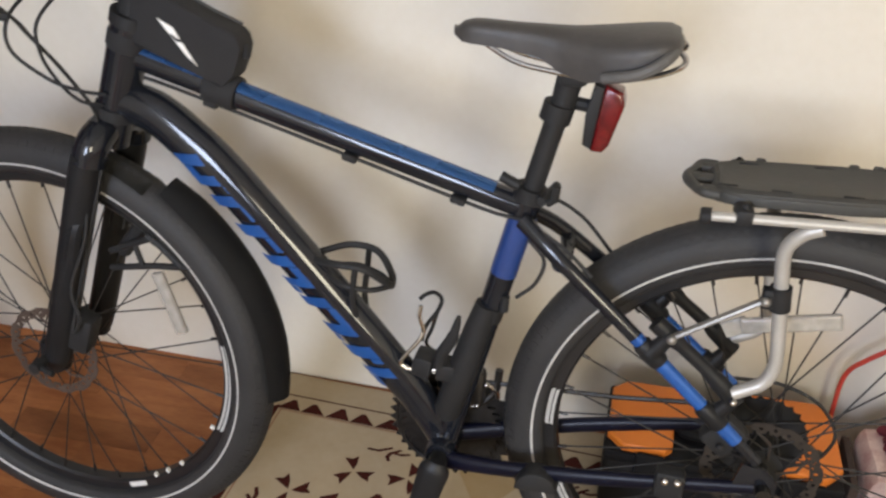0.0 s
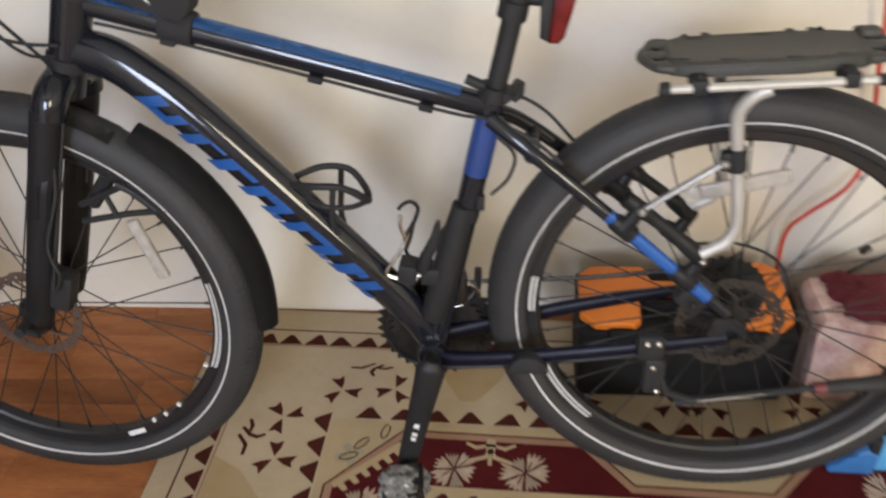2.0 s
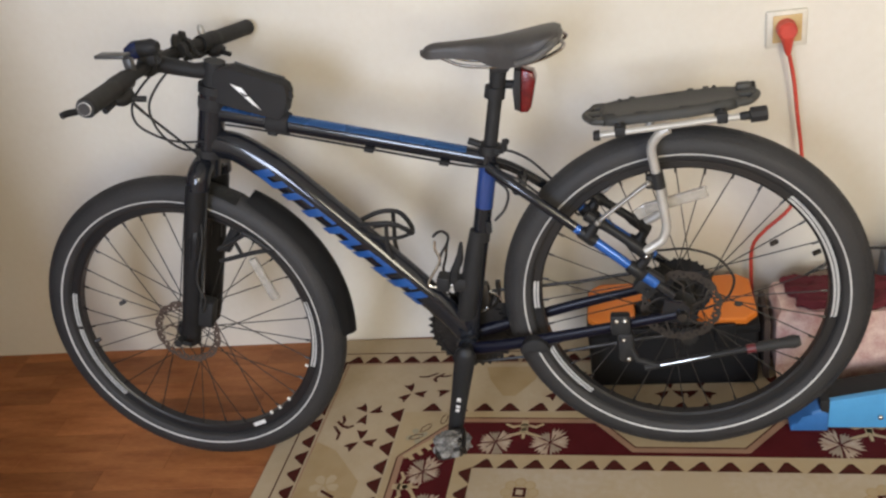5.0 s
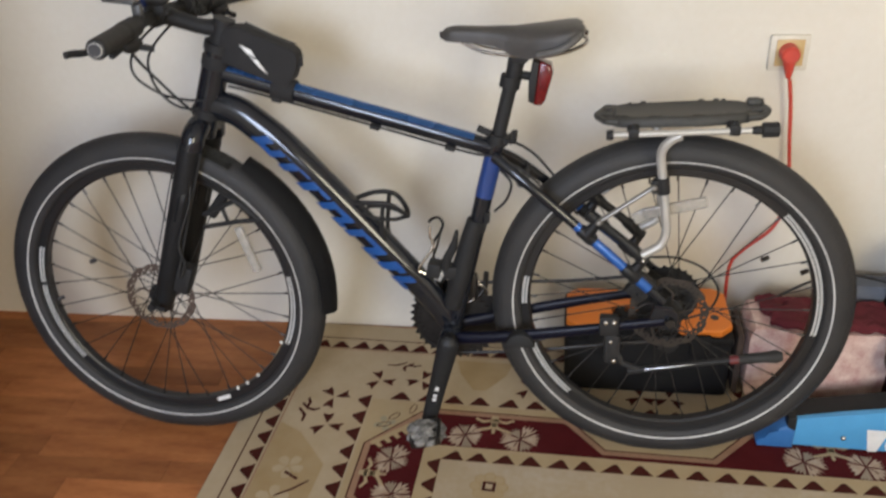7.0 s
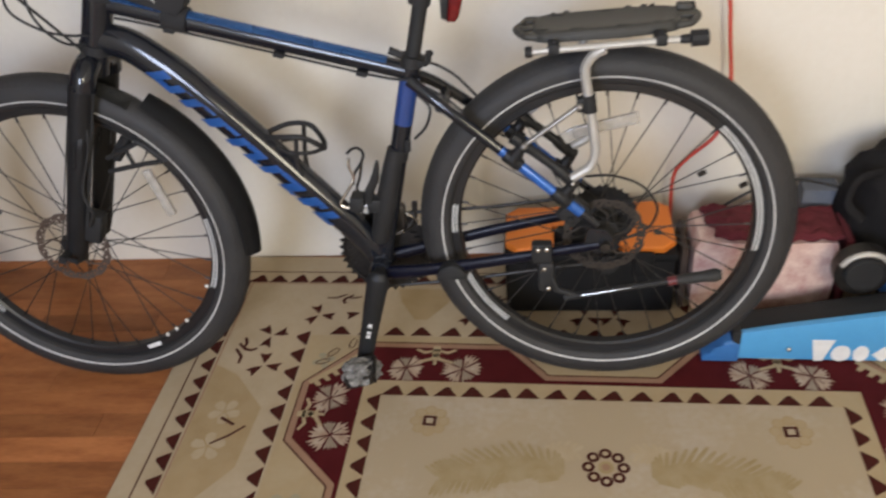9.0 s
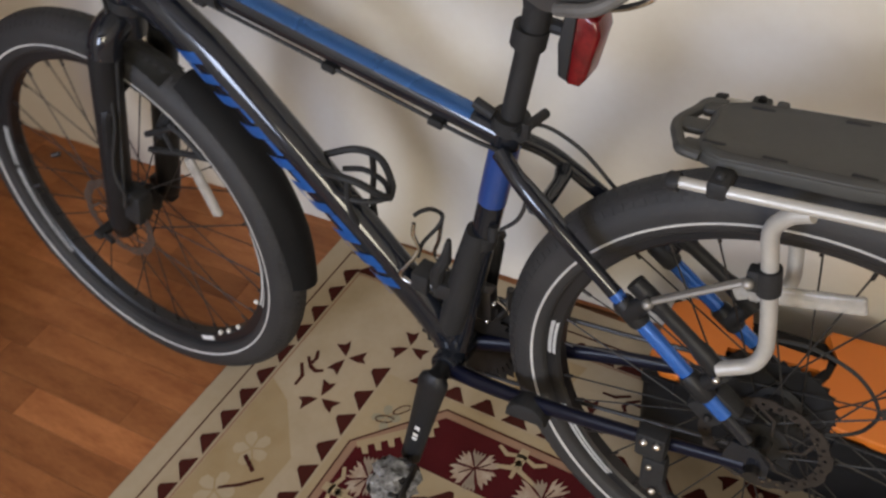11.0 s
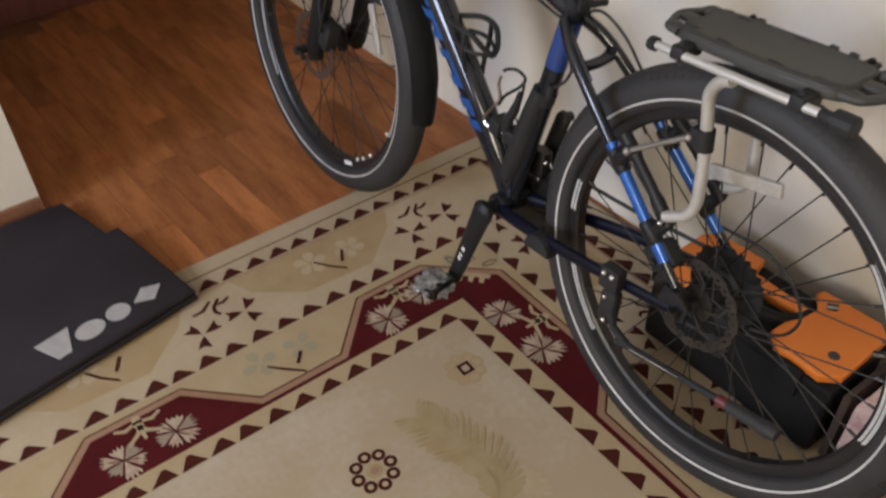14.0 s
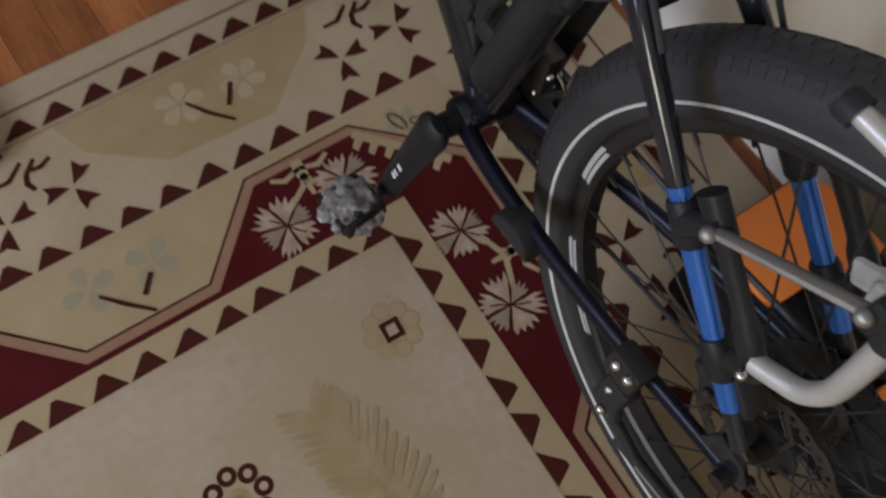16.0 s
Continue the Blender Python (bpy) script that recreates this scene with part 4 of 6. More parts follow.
sweep(bm, [P1 + Vector((-0.012, 0, -0.055)), P1 + Vector((-0.006, 0, -0.03)), P1], [0.0142, 0.0150, 0.0165], 14)
bpart("saddle_clamp", bm, M_PLASTIC)
# saddle shell: cross sections from nose to tail
saddle = new("saddle")
saddle.empty_display_size = 0.05
saddle.parent = bike
saddle.matrix_local = UP
tagged(saddle, "slim grey-black padded saddle")
bm = bmesh.new()
secs = []
n = 22
for i in range(n + 1):
    t = i / n
    x = -0.445 + 0.257 * t
    top = np.interp(t, (0, 0.03, 0.1, 0.3, 0.55, 0.8, 0.95, 1), (0.540, 0.549, 0.554, 0.553, 0.554, 0.560, 0.563, 0.558))
    bot = np.interp(t, (0, 0.05, 0.2, 0.4, 0.5, 0.62, 0.8, 0.95, 1), (0.534, 0.527, 0.526, 0.520, 0.507, 0.500, 0.514, 0.535, 0.546))
    w = np.interp(t, (0, 0.03, 0.1, 0.35, 0.5, 0.7, 0.85, 0.96, 1), (0.006, 0.015, 0.020, 0.024, 0.034, 0.062, 0.073, 0.068, 0.05))
    ring = []
    for a in range(0, 181, 15):
        c, s = math.cos(radians(a)), math.sin(radians(a))
        ring.append((x, w * c * (0.75 + 0.25 * s), bot + (top - bot) * (s ** 0.55 if s > 0 else 0)))
    ring += [(x, -w * 0.55, bot + 0.010), (x, w * 0.55, bot + 0.010)]
    secs.append([bm.verts.new(p) for p in ring])
m = len(secs[0])
for i in range(n):
    for k in range(m):
        bm.faces.new((secs[i][k], secs[i][(k + 1) % m], secs[i + 1][(k + 1) % m], secs[i + 1][k]))
bm.faces.new(secs[0])
bm.faces.new(secs[-1][::-1])
part("seat_pad", bm, M_SADDLE, saddle, "", 50)
bm = bmesh.new()
sweep(bm, spline([(-0.265, -0.052, 0.512), (-0.225, -0.064, 0.524), (-0.198, -0.052, 0.541), (-0.189, 0.0, 0.547), (-0.198, 0.052, 0.541), (-0.225, 0.064, 0.524), (-0.265, 0.052, 0.512)], 4), 0.0065, 10)
part("seat_edge", bm, M_EDGE, saddle, "pale grey vinyl edge under the tail")
for sgn in (-1, 1):
    bm = bmesh.new()
    sweep(bm, spline([(-0.41, sgn * 0.010, 0.530), (-0.37, sgn * 0.020, 0.513), (-0.33, sgn * 0.021, 0.506), (-0.27, sgn * 0.022, 0.502), (-0.22, sgn * 0.034, 0.512), (-0.188, sgn * 0.040, 0.526), (-0.180, sgn * 0.034, 0.535), (-0.190, sgn * 0.026, 0.545)], 4), 0.0033, 8)
    part("saddle_rail", bm, M_STEEL, saddle, "polished steel saddle rail")
# rear light
tail = new("tail_light")
tail.parent = bike
tail.matrix_local = UP @ Matrix.Translation((-0.259, 0.010, 0.449)) @ Matrix.Rotation(radians(7), 4, "Y")
tagged(tail, "red tail light clipped to the seat post")
bm = bmesh.new()
prism(bm, [(-0.020, -0.036), (-0.009, -0.040), (-0.009, 0.038), (-0.022, 0.040), (-0.024, 0.0)], -0.017, 0.017, 0.003)
rod(bm, (-0.048, 0, 0.008), (-0.012, 0, 0.008), 0.008)
part("light_body", bm, M_PLASTIC, tail)
bm = bmesh.new()
prism(bm, [(-0.009, -0.041), (0.005, -0.040), (0.011, -0.030), (0.018, 0.022), (0.013, 0.036), (-0.009, 0.042)], -0.0195, 0.0195, 0.005, seg=3)
part("light_lens", bm, M_RED, tail, "glossy red lens")
bm = bmesh.new()
sweep(bm, [Vector((-0.3165, 0, 0.452)) - e * 0.011, Vector((-0.3165, 0, 0.452)) + e * 0.011], 0.0195, 18)
bpart("light_bracket", bm, M_PLASTIC)

# steering: fork, stem, bars
fork = new("fork")
fork.parent = bike
fork.matrix_local = UP
tagged(fork, "black suspension fork")
axle = front_hub
bm = bmesh.new()
cc = H0 - HA * 0.038 + Vector((-0.002, 0.010, 0))
sweep(bm, spline([cc + Vector((-0.010, -0.056, -0.030)), cc + Vector((-0.004, -0.050, -0.004)), cc + Vector((0, -0.028, 0.010)), cc + Vector((0, 0.0, 0.012)), cc + Vector((0, 0.028, 0.010)), cc + Vector((-0.004, 0.050, -0.004)), cc + Vector((-0.010, 0.056, -0.030))], 4), 0.0235, 16)
rod(bm, H0 - HA * 0.05, H0, 0.0245, 18)
part("fork_crown", bm, M_BLACK, fork)
for sgn in (-1, 1):
    y = sgn * 0.056 + 0.010
    top = H0 - HA * 0.035 + Vector((-0.006, 0, 0))
    low = Vector((-1.060, 0, -0.024))
    mid = top.lerp(low, 0.30)
    bm = bmesh.new()
    sweep(bm, [(top.x, y, top.z), (mid.x, y, mid.z)], 0.0165, 18)
    part("stanchion", bm, M_PLASTIC, fork)
    bm = bmesh.new()
    sweep(bm, [(p.x, y, p.z) for p in (top.lerp(low, 0.05), top.lerp(low, 0.14), top.lerp(low, 0.6), top.lerp(low, 0.95), low, low + (low - top) * 0.05)], [0.0215, 0.0230, 0.0222, 0.0215, 0.0205, 0.013], 18)
    box(bm, -0.022, -0.012, -0.024, 0.020, 0.012, 0.026, 0.006, 2, Matrix.Translation((axle.x + 0.004, y + sgn * -0.004, axle.z - 0.004)))
    part("lower_leg", bm, M_SATIN, fork)
bm = bmesh.new()
arch = spline([(-0.985, -0.062, 0.175), (-0.967, -0.055, 0.235), (-0.962, -0.01, 0.262), (-0.967, 0.045, 0.235), (-0.985, 0.05, 0.175)], 6)
sweep(bm, arch, 0.012, 10)
part("fork_arch", bm, M_SATIN, fork)
bm = bmesh.new()
box(bm, -0.020, -0.020, -0.034, 0.024, 0.014, 0.034, 0.008, 2, Matrix.Translation((-1.012, -0.036, 0.035)) @ Matrix.Rotation(radians(20), 4, "Y"))
part("brake_caliper", bm, M_PLASTIC, fork, "black disc brake caliper")
bm = bmesh.new()
sweep(bm, spline([(-0.924, -0.046, 0.312), (-1.005, -0.06, 0.06), (-0.985, -0.07, 0.08), (-0.99, -0.068, 0.13), (-0.955, -0.06, 0.22), (-0.945, -0.05, 0.32)], 8), 0.0028, 8)
part("brake_hose", bm, M_RUBBER, fork)
bm = bmesh.new()
rod(bm, (axle.x, -0.092, axle.z), (axle.x, -0.06, axle.z), 0.009, 12)
rod(bm, (axle.x, -0.083, axle.z), (axle.x + 0.03, -0.088, axle.z - 0.006), 0.005, 8)
part("axle_lever", bm, M_PLASTIC, fork)

# handlebar group
stem_c = Vector((-0.975, -0.015, 0.580))
bar = new("handlebar")
bar.parent = bike
bar.matrix_local = UP
tagged(bar, "flat black handlebar with grips, levers and lights")
H1 = H0 + HA * 0.135
bm = bmesh.new()
rod(bm, H1, H1 + HA * 0.055, 0.021, 18)
sweep(bm, [H1 + HA * 0.035, H1 + HA * 0.037 + Vector((-0.04, -0.004, 0.004)), stem_c], [0.0185, 0.0148, 0.0172], 16)
rod(bm, stem_c + Vector((0, -0.026, 0)), stem_c + Vector((0, 0.026, 0)), 0.0215, 18)
part("stem", bm, M_PLASTIC, bar, "black aluminium stem")
near_end, far_end = Vector((-0.936, -0.318, 0.579)), Vector((-0.918, 0.324, 0.570))
bm = bmesh.new()
sweep(bm, spline([near_end, near_end.lerp(stem_c, 0.45) + Vector((-0.004, 0, 0.002)), stem_c + Vector((0, -0.05, 0)), stem_c + Vector((0, 0.05, 0)), far_end.lerp(stem_c, 0.45) + Vector((-0.004, 0, 0.002)), far_end], 5), 0.0125, 14)
part("bar_tube", bm, M_PLASTIC, bar)
for end, sgn in ((near_end, -1), (far_end, 1)):
    ax = (stem_c + Vector((0, sgn * 0.05, 0)) - end).normalized()
    bm = bmesh.new()
    prof = [0.0150, 0.0175] + [0.0163 + 0.0009 * (k % 2) for k in range(20)] + [0.0185, 0.0185]
    sweep(bm, [end + ax * (-0.004 + 0.006 * k) for k in range(len(prof))], prof, 16)
    part("grip", bm, M_RUBBER, bar, "ribbed black rubber grip")
    bm = bmesh.new()
    sweep(bm, [end - ax * 0.0055 + (ax.cross(Vector((0, 0, 1))).normalized() * math.cos(k * math.pi / 8) + Vector((0, 0, 1)) * math.sin(k * math.pi / 8)) * 0.0105 for k in range(16)], 0.0012, 6, closed=True)
    part("end_ring", bm, M_ALU, bar, "thin worn metal ring on the grip end")
    bm = bmesh.new()
    sweep(bm, [end - ax * 0.008, end - ax * 0.003], 0.010, 14)
    part("bar_plug", bm, M_DARKSTEEL, bar, "dark grey bar-end plug")
    c = end + ax * 0.165
    bm = bmesh.new()
    rod(bm, c - ax * 0.016, c + ax * 0.016, 0.018, 14)
    box(bm, -0.035, -0.028, -0.016, 0.012, 0.028, 0.010, 0.006, 2, Matrix.Translation(c + Vector((-0.012, 0, -0.012))))
    sweep(bm, spline([c + Vector((-0.036, sgn * -0.010, -0.014)), c + Vector((-0.050, sgn * 0.026, -0.024)), c + Vector((-0.050, sgn * 0.070, -0.026)), c + Vector((-0.058, sgn * 0.100, -0.022)), c + Vector((-0.062, sgn * 0.112, -0.022))], 4), 0.0064, 8)
    part("brake_lever", bm, M_PLASTIC, bar, "black brake lever and clamp")
    bm = bmesh.new()
    c2 = end + ax * 0.140
    rod(bm, c2 - ax * 0.012, c2 + ax * 0.014, 0.0185, 14)
    ball(bm, c2 + Vector((0.004, 0, -0.022)), 0.02, 0.9, 1.35, 0.75)
    rod(bm, c2 + Vector((0.0, sgn * 0.02, -0.022)), c2 + Vector((-0.004, sgn * 0.055, -0.030)), 0.006, 8)
    rod(bm, c2 + Vector((0.012, 0, -0.025)), c2 + Vector((0.040, sgn * -0.012, -0.032)), 0.006, 8)
    part("gear_shifter", bm, M_PLASTIC, bar, "black thumb gear shifter")
bm = bmesh.new()
c = Vector((-0.965, -0.040, 0.612))
sweep(bm, [c + Vector((-0.034, -0.006, -0.002)), c + Vector((-0.024, -0.004, 0.001)), c + Vector((0.014, 0, 0.003)), c + Vector((0.024, 0, 0.002))], [0.013, 0.0175, 0.0160, 0.010], 16)
box(bm, -0.016, -0.014, -0.030, 0.018, 0.014, -0.010, 0.004, 2, Matrix.Translation(c))
rod(bm, c, c + Vector((0.018, 0.0, -0.03)), 0.008, 8)
part("headlight", bm, M_PLASTIC, bar, "small black front light with a bluish lens")
bm = bmesh.new()
sweep(bm, [c + Vector((-0.038, -0.007, -0.003)), c + Vector((-0.022, -0.0045, 0.0015)), c + Vector((-0.014, -0.003, 0.002))], [0.0130, 0.0181, 0.0178], 16)
part("headlight_lens", bm, M_LENS, bar)
bm = bmesh.new()
box(bm, -0.034, -0.015, -0.004, 0.026, 0.015, 0.004, 0.0035, 2, Matrix.Translation((-0.990, -0.112, 0.620)) @ Matrix.Rotation(radians(6), 4, "Y"))
box(bm, -0.008, -0.008, -0.028, 0.008, 0.008, 0.0, 0.003, 2, Matrix.Translation((-0.968, -0.108, 0.613)))
part("phone_mount", bm, M_MOUNT, bar, "flat grey computer mount")
bm = bmesh.new()
for y0 in (0.098, 0.070):
    c = Vector((-0.959, y0, 0.584))
    rod(bm, c + Vector((0, -0.008, 0)), c + Vector((0, 0.008, 0)), 0.0165, 14)
    sweep(bm, [c + Vector((-0.004, 0, 0.008)), c + Vector((-0.004, 0, 0.020)), c + Vector((0.0, 0, 0.030))], [0.011, 0.010, 0.007], 10)
    rod(bm, c + Vector((0.012, 0, -0.006)), c + Vector((0.022, 0, -0.022)), 0.006, 10)
part("accessory_clamp", bm, M_PLASTIC, bar, "black accessory clamp")
bm = bmesh.new()
c = Vector((-0.955, 0.172, 0.577))
rod(bm, c + Vector((0, -0.006, 0)), c + Vector((0, 0.006, 0)), 0.016, 12)
sweep(bm, [c + Vector((0, 0, 0.010)), c + Vector((0, 0, 0.020)), c + Vector((0, 0, 0.030)), c + Vector((0, 0, 0.036))], [0.006, 0.008, 0.0075, 0.003], 14)
part("bell", bm, M_ALU, bar, "small silver bell")
# cables looping from the bars to the frame
for pts in (((-0.962, -0.150, 0.560), (-1.022, -0.075, 0.541), (-1.048, -0.010, 0.503), (-1.037, 0.002, 0.4775), (-1.0115, 0.011, 0.442), (-0.9756, 0.001, 0.413), (-0.948, -0.015, 0.399), (-0.927, -0.032, 0.382), (-0.924, -0.046, 0.310)),
            ((-0.962, -0.146, 0.557), (-1.020, -0.072, 0.537), (-1.045, -0.006, 0.498), (-1.034, 0.005, 0.473), (-1.010, 0.014, 0.439), (-0.974, 0.004, 0.409), (-0.945, -0.012, 0.394), (-0.915, -0.028, 0.386)),
            ((-0.960, 0.060, 0.570), (-1.000, 0.020, 0.555), (-1.032, -0.030, 0.515), (-1.035, -0.040, 0.470), (-0.995, -0.030, 0.432), (-0.950, -0.030, 0.420), (-0.908, -0.030, 0.418)),
            ((-0.955, 0.090, 0.560), (-0.990, 0.050, 0.545), (-1.020, 0.005, 0.500), (-1.022, 0.0, 0.455), (-1.005, 0.005, 0.415), (-0.965, -0.010, 0.398), (-0.918, -0.028, 0.402))):
    tube("control_cable", pts, 0.0025, M_RUBBER, seg=8, smooth_n=8)
# cable run under the top tube
tube("under_tube_cable", [(-0.86, -0.012, 0.442), (-0.80, -0.012, 0.4275), (-0.60, -0.012, 0.3735), (-0.40, -0.012, 0.3185), (-0.345, -0.020, 0.312), (-0.29, -0.040, 0.293), (-0.25, -0.048, 0.262)], 0.0026, M_RUBBER, seg=8, smooth_n=5)
tube("brake_cable", [(-0.352, 0.018, 0.305), (-0.320, 0.030, 0.326), (-0.275, 0.042, 0.300), (-0.235, 0.052, 0.252), (-0.205, 0.058, 0.216)], 0.0026, M_RUBBER, seg=8, smooth_n=6)
tube("gear_cable", [(-0.335, -0.016, 0.285), (-0.313, -0.02, 0.26), (-0.322, -0.02, 0.225), (-0.345, -0.02, 0.20)], 0.0026, M_RUBBER, seg=8, smooth_n=6)
tube("gear_cable", [(-0.075, 0.06, 0.075), (-0.028, 0.075, 0.068), (0.022, 0.085, 0.063), (0.078, 0.085, 0.041), (0.111, 0.085, -0.004), (0.107, 0.085, -0.040), (0.088, 0.082, -0.062), (0.05, 0.075, -0.075)], 0.0026, M_RUBBER, seg=8, smooth_n=8)
for x in (-0.765, -0.575, -0.43):
    t = (x - TT0.x) / (TT1.x - TT0.x)
    c = TT0.lerp(TT1, t)
    bm = bmesh.new()
    box(bm, -0.010, -0.012, -0.006, 0.010, 0.006, 0.004, 0.002, 1, Matrix.Translation(c + Vector((0, -0.006, -0.0195))) @ Matrix.Rotation(radians(15), 4, "Y"))
    bpart("cable_guide", bm, M_PLASTIC)

# frame bag behind the head tube
bag = new("top_tube_bag")
bag.parent = bike
bag.matrix_local = UP
tagged(bag, "black fabric top-tube bag with grey piping")
bm = bmesh.new()
prism(bm, [(-0.872, 0.490), (-0.860, 0.543), (-0.845, 0.557), (-0.820, 0.556), (-0.765, 0.530), (-0.723, 0.5145), (-0.716, 0.507), (-0.713, 0.493), (-0.719, 0.478), (-0.727, 0.456), (-0.745, 0.440), (-0.776, 0.456)], -0.022, 0.020, 0.005, seg=2)
part("bag_body", bm, M_CLOTH, bag)
bm = bmesh.new()
prism(bm, [(-0.823, 0.5245), (-0.802, 0.5145), (-0.792, 0.497), (-0.773, 0.4675), (-0.786, 0.479)], -0.0240, -0.0215, 0.0006)
part("reflective_piping", bm, M_STICKER, bag, "pale grey reflective piping")
bm = bmesh.new()
sweep(bm, [(-0.806, -0.0240, 0.506), (-0.797, -0.0244, 0.499), (-0.789, -0.0240, 0.498)], [0.0010, 0.0022, 0.0010], 8, wide=0.3, side=(0, 1, 0))
part("piping_stitch", bm, M_CLOTH, bag)
bm = bmesh.new()
sweep(bm, [(-0.820, 0.014, 0.5575), (-0.765, 0.016, 0.5315), (-0.726, 0.016, 0.5165)], 0.0026, 8)
part("zip", bm, M_GREYPL, bag, "greyish zip along the top edge")
bm = bmesh.new()
box(bm, -0.005, -0.006, -0.010, 0.005, 0.006, 0.008, 0.003, 2, Matrix.Translation((-0.714, -0.004, 0.489)))
part("zip_pull", bm, M_CLOTH, bag)
for x, w, r in ((-0.752, 0.022, 0.0235),):
    t = (x - TT0.x) / (TT1.x - TT0.x)
    c, u = TT0.lerp(TT1, t), (TT1 - TT0).normalized()
    bm = bmesh.new()
    sweep(bm, [c - u * w, c - u * (w - 0.003), c + u * (w - 0.003), c + u * w], [r - 0.001, r, r, r - 0.001], 20)
    part("bag_strap", bm, M_CLOTH, bag)
bm = bmesh.new()
c = H0 + HA * 0.105
sweep(bm, [c - HA * 0.012, c - HA * 0.009, c + HA * 0.009, c + HA * 0.012], [0.0275, 0.0287, 0.0287, 0.0275], 20)
part("bag_strap", bm, M_CLOTH, bag)

# bottle cages and pump
cage = new("bottle_cage")
cage.parent = bike
cage.matrix_local = UP @ Matrix.Translation((-0.606, 0.004, 0.135)) @ Matrix.Scale(0.90, 4) @ Matrix.Translation((0.61, 0, -0.135))
tagged(cage, "black plastic bottle cage on the down tube")
bm = bmesh.new()
sweep(bm, [(-0.655, 0, 0.212), (-0.60, 0, 0.146), (-0.548, 0, 0.088)], [0.011, 0.013, 0.011], 10, wide=1.2)
part("cage_back", bm, M_PLASTIC, cage)
for sgn in (-1, 1):
    bm = bmesh.new()
    sweep(bm, spline([(-0.640, sgn * 0.014, 0.212), (-0.597, sgn * 0.034, 0.221), (-0.552, sgn * 0.032, 0.218), (-0.524, sgn * 0.016, 0.192), (-0.518, 0, 0.178)], 6), 0.0058, 8)
    sweep(bm, spline([(-0.518, 0, 0.178), (-0.545, sgn * 0.026, 0.180), (-0.585, sgn * 0.034, 0.186), (-0.615, sgn * 0.018, 0.190)], 6), 0.0045, 8)
    sweep(bm, spline([(-0.566, sgn * 0.033, 0.218), (-0.570, sgn * 0.034, 0.18), (-0.572, sgn * 0.026, 0.14), (-0.56, sgn * 0.012, 0.104), (-0.542, 0, 0.102)], 5), 0.0050, 8)
    part("cage_arm", bm, M_PLASTIC, cage)
wire = new("wire_cage")
wire.parent = bike
wire.matrix_local = UP
tagged(wire, "bent steel wire bottle cage on the seat tube")
for pts, mt in (((-0.432, -0.014, 0.062), (-0.470, -0.022, 0.060), (-0.490, -0.026, 0.061), (-0.500, -0.026, 0.070), (-0.490, -0.026, 0.088), (-0.476, -0.024, 0.108), (-0.470, -0.020, 0.124), (-0.476, -0.020, 0.146), (-0.4745, -0.018, 0.163)), M_STEEL), \
               (((-0.472, -0.022, 0.108), (-0.470, -0.008, 0.124), (-0.458, 0.014, 0.140), (-0.4555, 0.022, 0.154), (-0.463, 0.010, 0.170), (-0.472, -0.002, 0.1725), (-0.479, -0.010, 0.168)), M_PLASTIC), \
               (((-0.430, 0.014, 0.060), (-0.462, 0.024, 0.062), (-0.478, 0.028, 0.072), (-0.470, 0.030, 0.098), (-0.464, 0.028, 0.122), (-0.458, 0.024, 0.142)), M_STEEL):
    bm = bmesh.new()
    sweep(bm, spline(pts, 6), 0.0030, 8)
    part("cage_wire", bm, mt, wire)
bm = bmesh.new()
box(bm, -0.014, -0.018, -0.016, 0.014, 0.018, 0.016, 0.004, 2, Matrix.Translation((-0.470, -0.012, 0.066)) @ Matrix.Rotation(radians(10), 4, "Y"))
box(bm, -0.014, -0.016, -0.014, 0.014, 0.016, 0.014, 0.004, 2, Matrix.Translation((-0.436, -0.012, 0.062)))
part("cage_clip", bm, M_PLASTIC, wire)
bm = bmesh.new()
pa, pb = BB + e * 0.060 + Vector((-0.012, -0.010, 0)), BB + e * 0.265 + Vector((-0.006, -0.006, 0))
sweep(bm, [pa, pa.lerp(pb, 0.06), pa.lerp(pb, 0.45), pa.lerp(pb, 0.75), pb], [0.014, 0.0200, 0.0215, 0.020, 0.0165], 16)
sweep(bm, spline([(-0.446, -0.020, 0.070), (-0.441, -0.022, 0.095), (-0.428, -0.022, 0.122), (-0.420, -0.022, 0.158)], 4), [0.010] * 5 + [0.009] * 4 + [0.007, 0.006, 0.005, 0.003], 10)
bpart("mini_pump", bm, M_PLASTIC, "black mini pump strapped to the seat tube")
bm = bmesh.new()
sweep(bm, [BB + e * 0.285 + Vector((0.014, -0.012, 0)), BB + e * 0.262 + Vector((0.018, -0.013, 0))], 0.006, 10)
sweep(bm, [BB + e * 0.24, BB + e * 0.262], 0.0188, 16)
bpart("derailleur_clamp", bm, M_PLASTIC)

# drive train
bm = bmesh.new()
for r, y in ((0.0955, 0.048), (0.076, 0.041)):
    nt = 72
    prism(bm, [(BB.x + (r + (0.0058 if j % 2 else -0.0045)) * math.cos(2 * math.pi * j / nt), BB.z + (r + (0.0058 if j % 2 else -0.0045)) * math.sin(2 * math.pi * j / nt)) for j in range(nt)], y - 0.0012, y + 0.0012)
bpart("chainring", bm, M_CHAIN, "toothed dark steel chainrings")
ch = [(BB.x + 0.089 * math.cos(radians(a)), 0.046, BB.z + 0.089 * math.sin(radians(a))) for a in range(80, 281, 10)]
ch += [(-0.30, 0.047, -0.160), (-0.08, 0.050, -0.128), (0.01, 0.052, -0.118), (0.034, 0.053, -0.098), (0.018, 0.054, -0.076)]
ch += [(0.042 * math.cos(radians(a)), 0.052, 0.042 * math.sin(radians(a))) for a in range(-60, 96, 15)] + [(-0.2, 0.049, 0.018)]
bm = bmesh.new()
